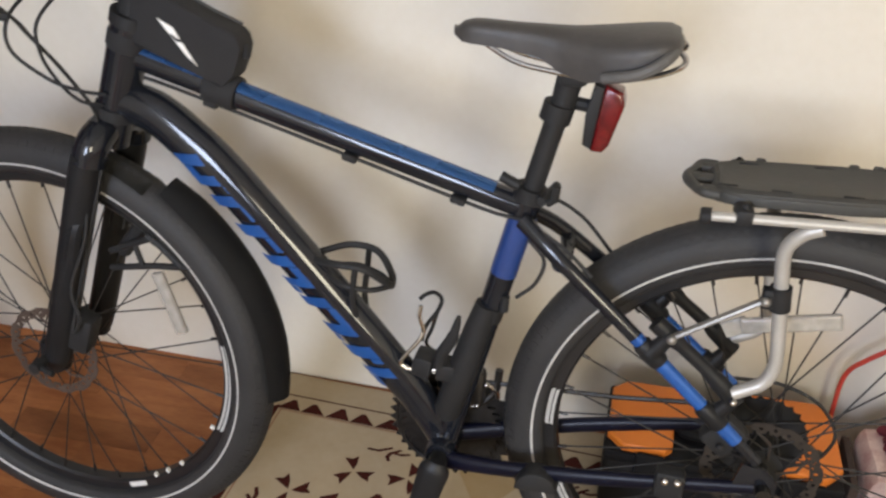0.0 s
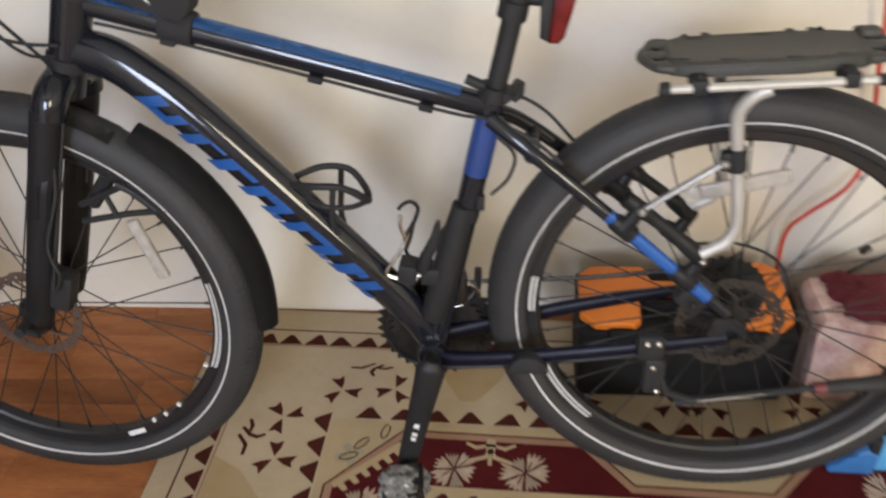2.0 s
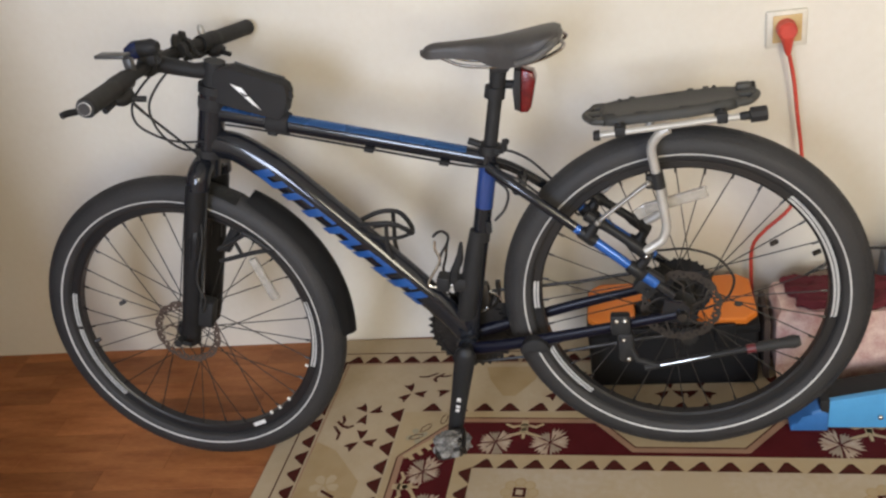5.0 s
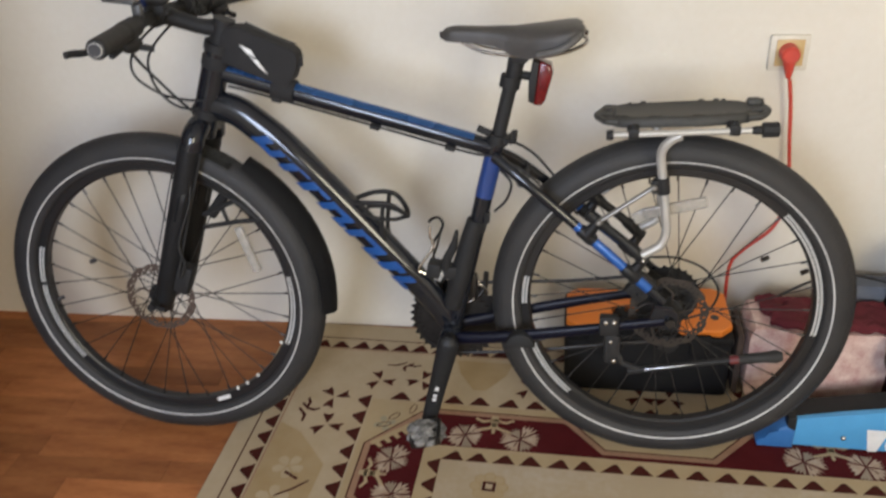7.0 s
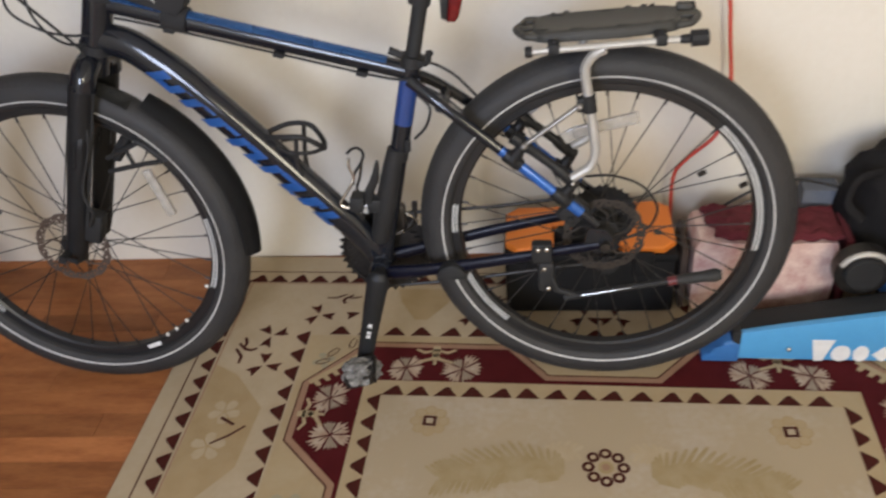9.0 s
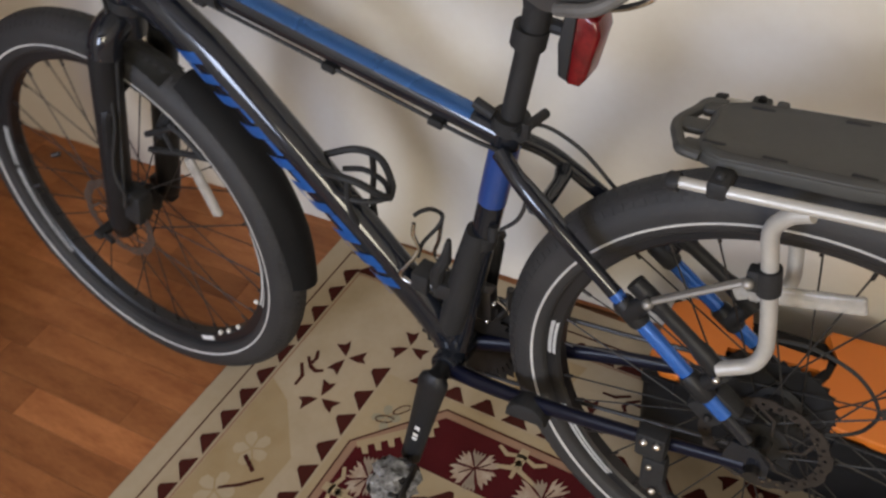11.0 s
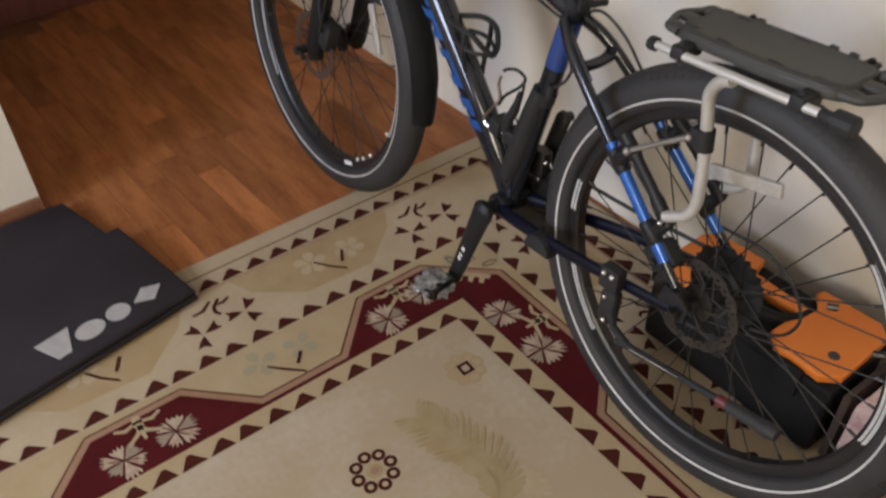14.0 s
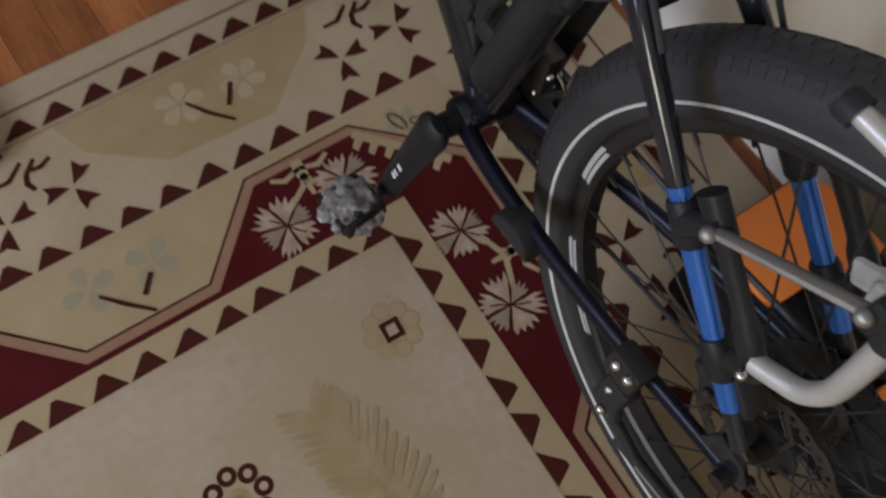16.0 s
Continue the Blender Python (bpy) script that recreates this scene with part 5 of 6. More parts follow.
sweep(bm, ch, 0.0036, 6, closed=True, wide=0.9)
bpart("chain", bm, M_CHAIN, "dark oily bicycle chain", 0)
rd = new("rear_derailleur")
rd.parent = bike
rd.matrix_local = UP
tagged(rd, "black rear derailleur with two jockey wheels")
bm = bmesh.new()
prism(bm, [(0.0, -0.01), (0.022, -0.02), (0.036, -0.075), (0.03, -0.135), (0.006, -0.145), (-0.004, -0.125), (0.014, -0.075)], 0.058, 0.064, 0.001)
box(bm, -0.018, 0.056, -0.075, 0.024, 0.078, -0.035, 0.006)
part("cage_plate", bm, M_DARKSTEEL, rd)
for z in (-0.075, -0.125):
    bm = bmesh.new()
    nt = 22
    prism(bm, [(0.016 + (0.022 + (0.002 if j % 2 else -0.002)) * math.cos(2 * math.pi * j / nt), z + (0.022 + (0.002 if j % 2 else -0.002)) * math.sin(2 * math.pi * j / nt)) for j in range(nt)], 0.050, 0.056)
    part("jockey_wheel", bm, M_PLASTIC, rd)
bm = bmesh.new()
box(bm, -0.018, -0.010, -0.030, 0.018, 0.016, 0.030, 0.008, 2, Matrix.Translation((-0.405, 0.032, 0.005)))
sweep(bm, spline([(-0.43, 0.05, -0.02), (-0.40, 0.04, -0.03), (-0.375, 0.046, -0.01), (-0.37, 0.05, 0.03)], 5), 0.006, 8)
bpart("front_derailleur", bm, M_DARKSTEEL, "dark steel front derailleur cage")
bm = bmesh.new()
sweep(bm, spline([(-0.442, 0.038, -0.012), (-0.424, 0.036, -0.034), (-0.398, 0.038, -0.032), (-0.388, 0.040, -0.010)], 5), 0.003, 8)
bpart("derailleur_spring", bm, M_STEEL, "bright steel derailleur spring")
for pts, r in ((((-0.452, 0.030, 0.030), (-0.457, 0.030, 0.002), (-0.448, 0.030, -0.016), (-0.430, 0.030, -0.020)), 0.0034), (((-0.392, 0.040, 0.012), (-0.376, 0.042, 0.0), (-0.368, 0.044, -0.018)), 0.0030), (((-0.412, 0.034, 0.020), (-0.402, 0.036, -0.004), (-0.408, 0.036, -0.030)), 0.0026)):
    tube("derailleur_link", pts, r, M_STEEL, "bright steel derailleur link", seg=8, smooth_n=5)
for x, z in ((-0.438, -0.030), (-0.396, -0.022), (-0.384, 0.018), (-0.418, 0.004)):
    bm = bmesh.new()
    ball(bm, (x, 0.024, z), 0.0042, u=10, v=7)
    bpart("derailleur_screw", bm, M_STEEL, "small bright screw")
PE = Vector((-0.481, -0.088, -0.258))
PO = Vector((-0.415, 0.088, 0.072))
for end, y0, lab in ((PE, -0.066, "black forged left crank with worn white print"), (PO, 0.066, "black forged right crank")):
    crank = new("crank")
    crank.parent = bike
    crank.matrix_local = UP
    tagged(crank, lab)
    bm = bmesh.new()
    a = Vector((BB.x, y0, BB.z))
    sweep(bm, [a + (a - end) * 0.10, a + (a - end) * 0.05, a, a.lerp(end, 0.12), a.lerp(end, 0.5), a.lerp(end, 0.9), end + (end - a) * 0.02, end + (end - a) * 0.09], [0.012, 0.0215, 0.0235, 0.022, 0.0190, 0.0170, 0.0165, 0.009], 14, wide=0.55, side=(0, 1, 0))
    rod(bm, (BB.x, y0 * 0.45, BB.z), (BB.x, y0 * 1.12, BB.z), 0.0145, 18)
    part("crank_arm", bm, M_SATIN, crank)
    if y0 < 0:
        for t0, t1 in ((0.52, 0.60), (0.62, 0.66), (0.67, 0.71)):
            bm = bmesh.new()
            box(bm, -0.004, -0.0008, -0.5 * (t1 - t0) * 0.17, 0.004, 0.0006, 0.5 * (t1 - t0) * 0.17, 0.0003, 1, Matrix.Translation(a.lerp(end, (t0 + t1) / 2) + Vector((0, -0.0095, 0))) @ Matrix.Rotation(math.atan2((a - end).x, (a - end).z), 4, "Y"))
            part("crank_print", bm, M_WHITE, crank, "worn white print bar")
    sgn = -1 if y0 < 0 else 1
    pedal = Vector((end.x + 0.002, end.y + sgn * 0.054, end.z + 0.006 * (sgn < 0)))
    bm = bmesh.new()
    rod(bm, end, end + Vector((0, sgn * (0.088 if sgn < 0 else 0.020), 0)), 0.006 if sgn < 0 else 0.010, 10)
    part("pedal_spindle", bm, M_DARKSTEEL, crank)
    if sgn > 0:
        continue
    bm = bmesh.new()
    rp = random.Random(7)
    for x0, x1, y2, y3 in ((-0.032, -0.025, -0.030, 0.030), (0.025, 0.032, -0.030, 0.030), (-0.025, 0.025, -0.032, -0.025), (-0.025, 0.025, 0.025, 0.032), (-0.025, 0.025, -0.008, 0.008)):
        box(bm, x0, y2, -0.011, x1, y3, 0.011, 0.003, 2, Matrix.Translation(pedal) @ pose(0, 0, 0, 6, -12 if sgn < 0 else 78, 5))
    part("pedal", bm, M_DARKSTEEL if sgn < 0 else M_PLASTIC, crank)
    if sgn < 0:
        bm = bmesh.new()
        bmesh.ops.create_icosphere(bm, subdivisions=4, radius=1)
        for v in bm.verts:
            k = 0.98 + 0.34 * noise.noise(v.co * 2.4) + 0.20 * noise.noise(v.co * 4.6)
            v.co = pedal + Vector((v.co.x * 0.038, v.co.y * 0.038, v.co.z * 0.018)) * k
        part("pedal_wrap", bm, M_WRAP, crank, "crumpled clear plastic wrap on the pedal", 0)

# mudguard behind the front wheel
mg = new("front_mudguard")
mg.parent = bike
mg.matrix_local = UP @ Matrix.Translation(front_hub) @ pose(0, 0, 0, -1.41, 0, 0.14)
tagged(mg, "short black plastic front mudguard")
bm = bmesh.new()
rows = []
for i in range(17):
    a = 54 - 59 * i / 16
    rad = 0.382 + 0.005 * math.sin(math.pi * i / 16)
    w = np.interp(i, (0, 2, 12, 16), (0.024, 0.032, 0.034, 0.028))
    rows.append([bm.verts.new(((rad - 0.022 * (abs(v) ** 2)) * math.cos(radians(a)), v * w, (rad - 0.022 * (abs(v) ** 2)) * math.sin(radians(a)))) for v in (-1, -0.75, -0.4, 0, 0.4, 0.75, 1)])
for i in range(16):
    for k in range(6):
        bm.faces.new((rows[i][k], rows[i][k + 1], rows[i + 1][k + 1], rows[i + 1][k]))
bmesh.ops.solidify(bm, geom=bm.faces[:], thickness=0.003)
part("guard_blade", bm, M_PLASTIC, mg, "", 50)
bm = bmesh.new()
rows = []
for i in range(9):
    a = 86 - 29 * i / 8
    rows.append([bm.verts.new(((0.3575 - 0.014 * v * v) * math.cos(radians(a)), v * (0.020 + 0.001 * i), (0.3575 - 0.014 * v * v) * math.sin(radians(a)))) for v in (-1, -0.6, 0, 0.6, 1)])
for i in range(8):
    for k in range(4):
        bm.faces.new((rows[i][k], rows[i][k + 1], rows[i + 1][k + 1], rows[i + 1][k]))
bmesh.ops.solidify(bm, geom=bm.faces[:], thickness=0.002)
part("guard_tongue", bm, M_GREYPL, mg, "worn charcoal plastic tongue under the crown", 50)
bm = bmesh.new()
rod(bm, (0.20, 0, 0.275), (0.125, 0, 0.18), 0.012, 10)
sweep(bm, [(0.115, -0.02, 0.160), (0.19, -0.024, 0.176), (0.252, -0.026, 0.184)], 0.0052, 8)
sweep(bm, [(0.118, -0.02, 0.188), (0.155, -0.022, 0.205), (0.200, -0.026, 0.226)], 0.0052, 8)
sweep(bm, [(0.185, -0.026, 0.226), (0.205, -0.026, 0.214), (0.236, -0.026, 0.184)], 0.0062, 8)
sweep(bm, [(0.160, -0.022, 0.207), (0.170, -0.023, 0.175)], 0.0042, 8)
part("guard_bracket", bm, M_PLASTIC, mg)

# rear rack
rack = new("rear_rack")
rack.parent = bike
rack.matrix_local = UP
tagged(rack, "silver tube rear rack with charcoal plastic deck")


def deck_z(x):
    return 0.0035 + 0.048 * (x + 0.158)


bm = bmesh.new()
half = [(-0.126, 0.0), (-0.128, -0.030), (-0.122, -0.044), (-0.10, -0.054), (0.02, -0.056), (0.090, -0.049), (0.106, -0.041), (0.113, -0.026), (0.112, 0.0)]
outl = half + [(x, -y) for x, y in half[-2:0:-1]]
levels = ((1.02, 1.0, 0.376), (1.03, 1.02, 0.382), (1.0, 1.0, 0.390), (0.965, 0.86, 0.3945), (0.93, 0.80, 0.3925))
rows = [[bm.verts.new((x * kx, y * ky, z + deck_z(x))) for x, y in outl] for kx, ky, z in levels]
k = len(outl)
for a, b in zip(rows, rows[1:]):
    for i in range(k):
        bm.faces.new((a[i], a[(i + 1) % k], b[(i + 1) % k], b[i]))
bm.faces.new(rows[-1])
bm.faces.new(rows[0][::-1])
bmesh.ops.bevel(bm, geom=bm.edges[:], offset=0.0018, segments=2, affect="EDGES")
part("deck", bm, M_GREYPL, rack, "", 40)
# rounded loops at both ends of the deck, with open strap slots
for x0, x1, yw in ((-0.120, -0.156, 0.047), (0.104, 0.144, 0.041)):
    bm = bmesh.new()
    loop = spline([(x0, -yw, 0.385 + deck_z(x0)), (x0 * 0.5 + x1 * 0.5, 0.003 - yw, 0.386 + deck_z(x0)), (x1 * 0.93, -0.030, 0.386 + deck_z(x1)), (x1, 0.0, 0.386 + deck_z(x1)), (x1 * 0.93, 0.030, 0.386 + deck_z(x1)), (x0 * 0.5 + x1 * 0.5, yw - 0.003, 0.386 + deck_z(x0)), (x0, yw, 0.385 + deck_z(x0))], 5)
    sweep(bm, loop, 0.0062, 10)
    box(bm, min(x0, x1) + 0.004, -0.011, 0.381 + deck_z(x0), max(x0, x1) - 0.002, 0.011, 0.391 + deck_z(x1), 0.003)
    for yy in (0.011 - yw, yw - 0.011):
        box(bm, min(x0, x1) + (0.016 if x0 < 0 else -0.004), yy - 0.010, 0.380 + deck_z(x0), max(x0, x1) + (0.004 if x0 < 0 else -0.018), yy + 0.010, 0.390 + deck_z(x0), 0.003)
    part("deck_end", bm, M_GREYPL, rack)
# strap slots in the top, lugs along its edge
for x, y in ((-0.112, -0.032), (-0.055, -0.041), (0.02, -0.042), (0.08, -0.038), (-0.085, 0.040), (0.0, 0.042)):
    bm = bmesh.new()
    box(bm, x - 0.011, y - 0.0018, 0.0, x + 0.011, y + 0.0018, 0.0040, 0.0006, 1, Matrix.Translation((0, 0, 0.3925 + deck_z(x) - 0.003)))
    part("deck_slot", bm, M_CLOTH, rack)
for x in (-0.070, 0.035, 0.062):
    bm = bmesh.new()
    box(bm, x - 0.006, 0.050, 0.384 + deck_z(x), x + 0.006, 0.0595, 0.3945 + deck_z(x), 0.003)
    part("deck_lug", bm, M_GREYPL, rack)
for q in ((0.112, 0.020, 0.402, 0.138, 0.042, 0.417, 0.005),):
    bm = bmesh.new()
    box(bm, *q)
    part("deck_latch", bm, M_GREYPL, rack)
for sgn in (-1, 1):
    y = sgn * 0.0755
    bm = bmesh.new()
    sweep(bm, [(-0.128, y, 0.3765), (0.116, y, 0.3895)], 0.0058, 14)
    part("rail", bm, M_ALU, rack, "silver aluminium rail")
    bm = bmesh.new()
    sweep(bm, [(-0.140, y, 0.376), (-0.137, y, 0.376), (-0.128, y, 0.3765)], [0.008, 0.0095, 0.0095], 12)
    part("rail_cap", bm, M_PLASTIC, rack)
    bm = bmesh.new()
    sweep(bm, [(0.106, y, 0.389), (0.112, y, 0.3893), (0.122, y, 0.3898), (0.124, y, 0.39), (0.149, y, 0.3913), (0.151, y, 0.3914)], [0.006, 0.0075, 0.0075, 0.0132, 0.0132, 0.0115], 10)
    part("rail_knob", bm, M_PLASTIC, rack, "black reflector knob at the rail end")
    for x in (-0.093, 0.078):
        bm = bmesh.new()
        zr = 0.3765 + 0.053 * (x + 0.128)
        box(bm, x - 0.010, min(y, y * 0.6) - 0.007, zr - 0.008, x + 0.010, max(y, y * 0.6) + 0.007, zr + 0.011, 0.004)
        ball(bm, (x, y - sgn * 0.004, zr + 0.012), 0.005)
        part("rail_clamp", bm, M_PLASTIC, rack)
    bm = bmesh.new()
    sweep(bm, spline([(x, sgn * yy, z) for x, yy, z in ((-0.010, 0.073, 0.377), (-0.028, 0.070, 0.366), (-0.041, 0.065, 0.342), (-0.037, 0.061, 0.304), (-0.030, 0.059, 0.259), (-0.0235, 0.060, 0.215), (-0.0210, 0.060, 0.183), (-0.0290, 0.061, 0.159), (-0.045, 0.062, 0.147), (-0.062, 0.063, 0.137))], 5), 0.0086, 14)
    part("rack_stay", bm, M_ALU, rack, "silver aluminium rack stay")
    bm = bmesh.new()
    sweep(bm, [(-0.0355, sgn * 0.061, 0.293), (-0.0315, sgn * 0.060, 0.263)], 0.0125, 14)
    box(bm, -0.054, sgn * 0.062 - 0.008, 0.264, -0.038, sgn * 0.062 + 0.008, 0.290, 0.003)
    part("stay_clamp", bm, M_PLASTIC, rack)
    bm = bmesh.new()
    sweep(bm, [(-0.050, sgn * 0.068, 0.277), (-0.146, sgn * 0.064, 0.203)], 0.0042, 10, wide=1.3)
    ball(bm, (-0.050, sgn * 0.073, 0.277), 0.006)
    ball(bm, (-0.145, sgn * 0.069, 0.204), 0.0065)
    part("strut", bm, M_STRUT, rack, "dull brushed steel rack strut")
    bm = bmesh.new()
    sweep(bm, spline([(-0.166, sgn * 0.054, 0.216), (-0.132, sgn * 0.056, 0.190), (-0.092, sgn * 0.058, 0.158), (-0.054, sgn * 0.060, 0.122)], 4), [0.0122] * 4 + [0.0092] * 5 + [0.0122] * 4, 12, wide=0.8, side=(0, 1, 0))
    part("stay_mount", bm, M_SATIN, rack, "black plastic rack adapter bar")
    for x, z in ((-0.166, 0.172), (-0.078, 0.094)):
        bm = bmesh.new()
        sweep(bm, [(x, sgn * 0.057, z), (x + 0.012, sgn * 0.058, z + 0.018), (x + 0.024, sgn * 0.059, z + 0.036)], [0.0140, 0.0105, 0.009], 12, wide=0.8, side=(0, 1, 0))
        part("stay_clip", bm, M_SATIN, rack)
    bm = bmesh.new()
    ball(bm, (-0.060, sgn * 0.074, 0.131), 0.0048)
    part("mount_bolt", bm, M_STEEL, rack, "small bright bolt")
bm = bmesh.new()
box(bm, -0.022, -0.016, -0.026, 0.022, 0.010, 0.026, 0.007, 2, Matrix.Translation((-0.058, -0.045, 0.062)) @ Matrix.Rotation(radians(40), 4, "Y"))
ball(bm, (-0.055, -0.064, 0.075), 0.005)
ball(bm, (-0.062, -0.064, 0.052), 0.005)
bpart("rear_caliper", bm, M_PLASTIC, "black rear disc brake caliper")

# folded kickstand on the near chain stay
ks = new("kickstand")
ks.parent = bike
ks.matrix_local = UP
tagged(ks, "folded kickstand with a black plastic foot")
bm = bmesh.new()
box(bm, -0.135, -0.090, -0.030, -0.097, -0.066, 0.012, 0.005)
box(bm, -0.124, -0.093, -0.092, -0.092, -0.070, -0.026, 0.008)
sweep(bm, [(-0.10, -0.086, -0.06), (-0.088, -0.088, -0.088), (-0.05, -0.089, -0.102)], 0.0065, 10)
part("kickstand_mount", bm, M_PLASTIC, ks)
bm = bmesh.new()
sweep(bm, [(-0.075, -0.089, -0.106), (0.0, -0.090, -0.091), (0.150, -0.092, -0.060)], [0.007, 0.006, 0.0055], 12)
part("stand_leg", bm, M_PLASTIC, ks)
# bright steel strip stands in for the highlight on the dark leg
bm = bmesh.new()
sweep(bm, [(-0.044, -0.0955, -0.0970), (0.005, -0.0960, -0.0870), (0.050, -0.0965, -0.0778)], [0.0014, 0.0018, 0.0007], 8)
part("stand_highlight", bm, M_STEEL, ks, "thin bright steel strip set on the leg as its highlight")
bm = bmesh.new()
sweep(bm, [(0.132, -0.092, -0.0640), (0.150, -0.092, -0.0610), (0.180, -0.092, -0.0560), (0.200, -0.092, -0.0530), (0.211, -0.092, -0.0515)], [0.009, 0.0105, 0.0105, 0.013, 0.009], 12)
part("stand_foot", bm, M_RUBBER, ks)
bm = bmesh.new()
sweep(bm, [(0.116, -0.092, -0.0672), (0.134, -0.092, -0.0635)], 0.0088, 12)
part("stand_collar", bm, M_COLLAR, ks, "dull red plastic collar above the foot")
for c, r in (((-0.123, -0.092, 0.003), 0.0055), ((-0.107, -0.092, 0.004), 0.0055), ((-0.112, -0.094, -0.038), 0.0045), ((-0.104, -0.096, -0.080), 0.0055)):
    bm = bmesh.new()
    ball(bm, c, r)
    part("stand_bolt", bm, M_STEEL, ks, "small bright bolt")
bm = bmesh.new()
prism(bm, arc(0.030, 20, 160, 8, -0.29, -0.075) + [(-0.32, -0.078), (-0.26, -0.075)], -0.075, -0.045, 0.004)
bpart("stay_protector", bm, M_PLASTIC, "charcoal plastic piece on the chain stay")

# ---- things beside the bicycle ----
tb = holder("toolbox", pose(0.325, 0.455, 0, 0, 0, 1.5), "black plastic toolbox with an orange lid", "toolbox")
bm = bmesh.new()
box(bm, -0.188, -0.113, 0.0, 0.188, 0.060, 0.160, 0.012, 3)
box(bm, -0.190, -0.116, 0.145, 0.190, 0.055, 0.168, 0.006)
part("box_body", bm, M_BOXPL, tb)
bm = bmesh.new()
prism(bm, [(-0.186, -0.086), (-0.160, -0.112), (-0.092, -0.112), (-0.080, -0.100), (-0.078, -0.050), (-0.088, -0.024), (0.050, -0.020), (0.060, -0.012), (0.058, 0.008), (-0.056, 0.004), (-0.058, 0.030), (-0.064, 0.052), (-0.160, 0.050), (-0.186, 0.026)], 0.168, 0.1865, 0.004, axis="z", seg=3)
prism(bm, [(0.050, -0.086), (0.072, -0.108), (0.160, -0.112), (0.186, -0.086), (0.186, 0.046), (0.160, 0.070), (0.052, 0.066), (0.046, 0.052), (0.066, 0.030), (0.076, 0.012), (0.070, -0.028), (0.052, -0.050)], 0.168, 0.1865, 0.004, axis="z", seg=3)
part("lid", bm, M_ORANGE, tb, "orange plastic lid")
bm = bmesh.new()
box(bm, -0.084, -0.108, 0.1665, 0.080, 0.050, 0.1715, 0.003)
part("handle_tray", bm, M_BOXPL, tb)
bm = bmesh.new()
sweep(bm, spline([(-0.060, -0.030, 0.178), (-0.066, -0.050, 0.184), (-0.050, -0.064, 0.187), (0.0, -0.066, 0.188), (0.030, -0.062, 0.187), (0.044, -0.048, 0.184), (0.056, -0.028, 0.178), (0.064, 0.0, 0.176)], 5), 0.0105, 10)
part("carry_handle", bm, M_BOXPL, tb)
for x in (-0.115, 0.115):
    bm = bmesh.new()
    box(bm, x - 0.022, -0.125, 0.115, x + 0.022, -0.115, 0.178, 0.004)
    part("latch", bm, M_BOXPL, tb)
bm = bmesh.new()
ball(bm, (0.150, -0.058, 0.1865), 0.010, sz=0.3)
part("lid_badge", bm, M_GREYPL, tb, "small grey round badge")

# thin dark brown slab filling the gap between toolbox and cushion
bm = bmesh.new()
prism(bm, [(-0.006, -0.02), (0.007, -0.022), (0.008, 0.10), (-0.006, 0.10)], 0.0, 0.165, 0.005, axis="z")
fb = solid("brown_slab", bm, material("dark_brown_matte", (0.055, 0.035, 0.026), None, 0.9, scale=20), "thin dark brown slab standing upright", "bag")
fb.matrix_world = pose(0.534, 0.385, 0.001)

# pink quilted cushion with a maroon towel on top


def soft_block(x0, y0, z0, x1, y1, z1, amp, cuts=9, bulge=0.01):
    bm = bmesh.new()
    bmesh.ops.create_cube(bm, size=1)
    bmesh.ops.subdivide_edges(bm, edges=bm.edges[:], cuts=cuts, use_grid_fill=True)
    for v in bm.verts:
        x, y, z = v.co * 2
        k = (1 - abs(x) ** 4) * (1 - abs(z) ** 4)
        px = (x0 + x1) / 2 + x * (x1 - x0) / 2 * (1 - 0.06 * (abs(z) ** 6))
        py = (y0 + y1) / 2 + y * ((y1 - y0) / 2 + bulge * k) * (1 - 0.05 * (abs(z) ** 6))
        pz = (z0 + z1) / 2 + z * (z1 - z0) / 2
        nz = Vector((px * 9, py * 9, pz * 9))
        dx, dy, dz = noise.noise(nz), noise.noise(nz + Vector((7, 3, 1))), noise.noise(nz + Vector((2, 9, 5)))
        lift = (pz - z0) / (z1 - z0)
        v.co = (px + amp * dx * lift, py + amp * dy, pz + amp * dz * lift)
    return bm


solid("quilted_cushion", soft_block(0.552, 0.358, 0.0, 0.852, 0.485, 0.186, 0.009, 17, 0.006), M_PINK, "faded pink quilted cushion standing on the rug", "cushion", smooth=60)
bm = soft_block(0.585, 0.372, 0.188, 0.856, 0.476, 0.202, 0.008, 33)
for v in bm.verts:
    k = max(0.0, v.co.z - 0.190) / 0.016
    edge = noise.noise(Vector((v.co.x * 30, v.co.y * 30, 2.2))) + 0.6 * noise.noise(Vector((v.co.x * 75, v.co.y * 75, 5.2)))
    v.co.z = max(0.1875, v.co.z + k * 0.012 * edge)
    v.co.x += 0.020 * noise.noise(Vector((v.co.y * 60, v.co.z * 20, 1.7))) * (1 if v.co.x < 0.66 else 0.2)
    v.co.y += 0.010 * noise.noise(Vector((v.co.x * 50, 4.4, 1.1))) * (1 if v.co.y < 0.42 else 0.6)
solid("maroon_towel", bm, M_MAROON, "crumpled maroon towel lying on the cushion", "towel", smooth=60)
bm = soft_block(0.862, 0.356, 0.0, 0.878, 0.47, 0.196, 0.006)
solid("maroon_blanket", bm, M_MAROON, "folded maroon blanket edge beside the cushion", "blanket", smooth=60)
bm = soft_block(0.80, 0.505, 0.0, 0.885, 0.565, 0.222, 0.012)
solid("grey_cloth", bm, material("blue_grey_cloth", (0.16, 0.18, 0.22), None, 0.9), "blue-grey crumpled cloth behind the towel", "cloth", smooth=60)



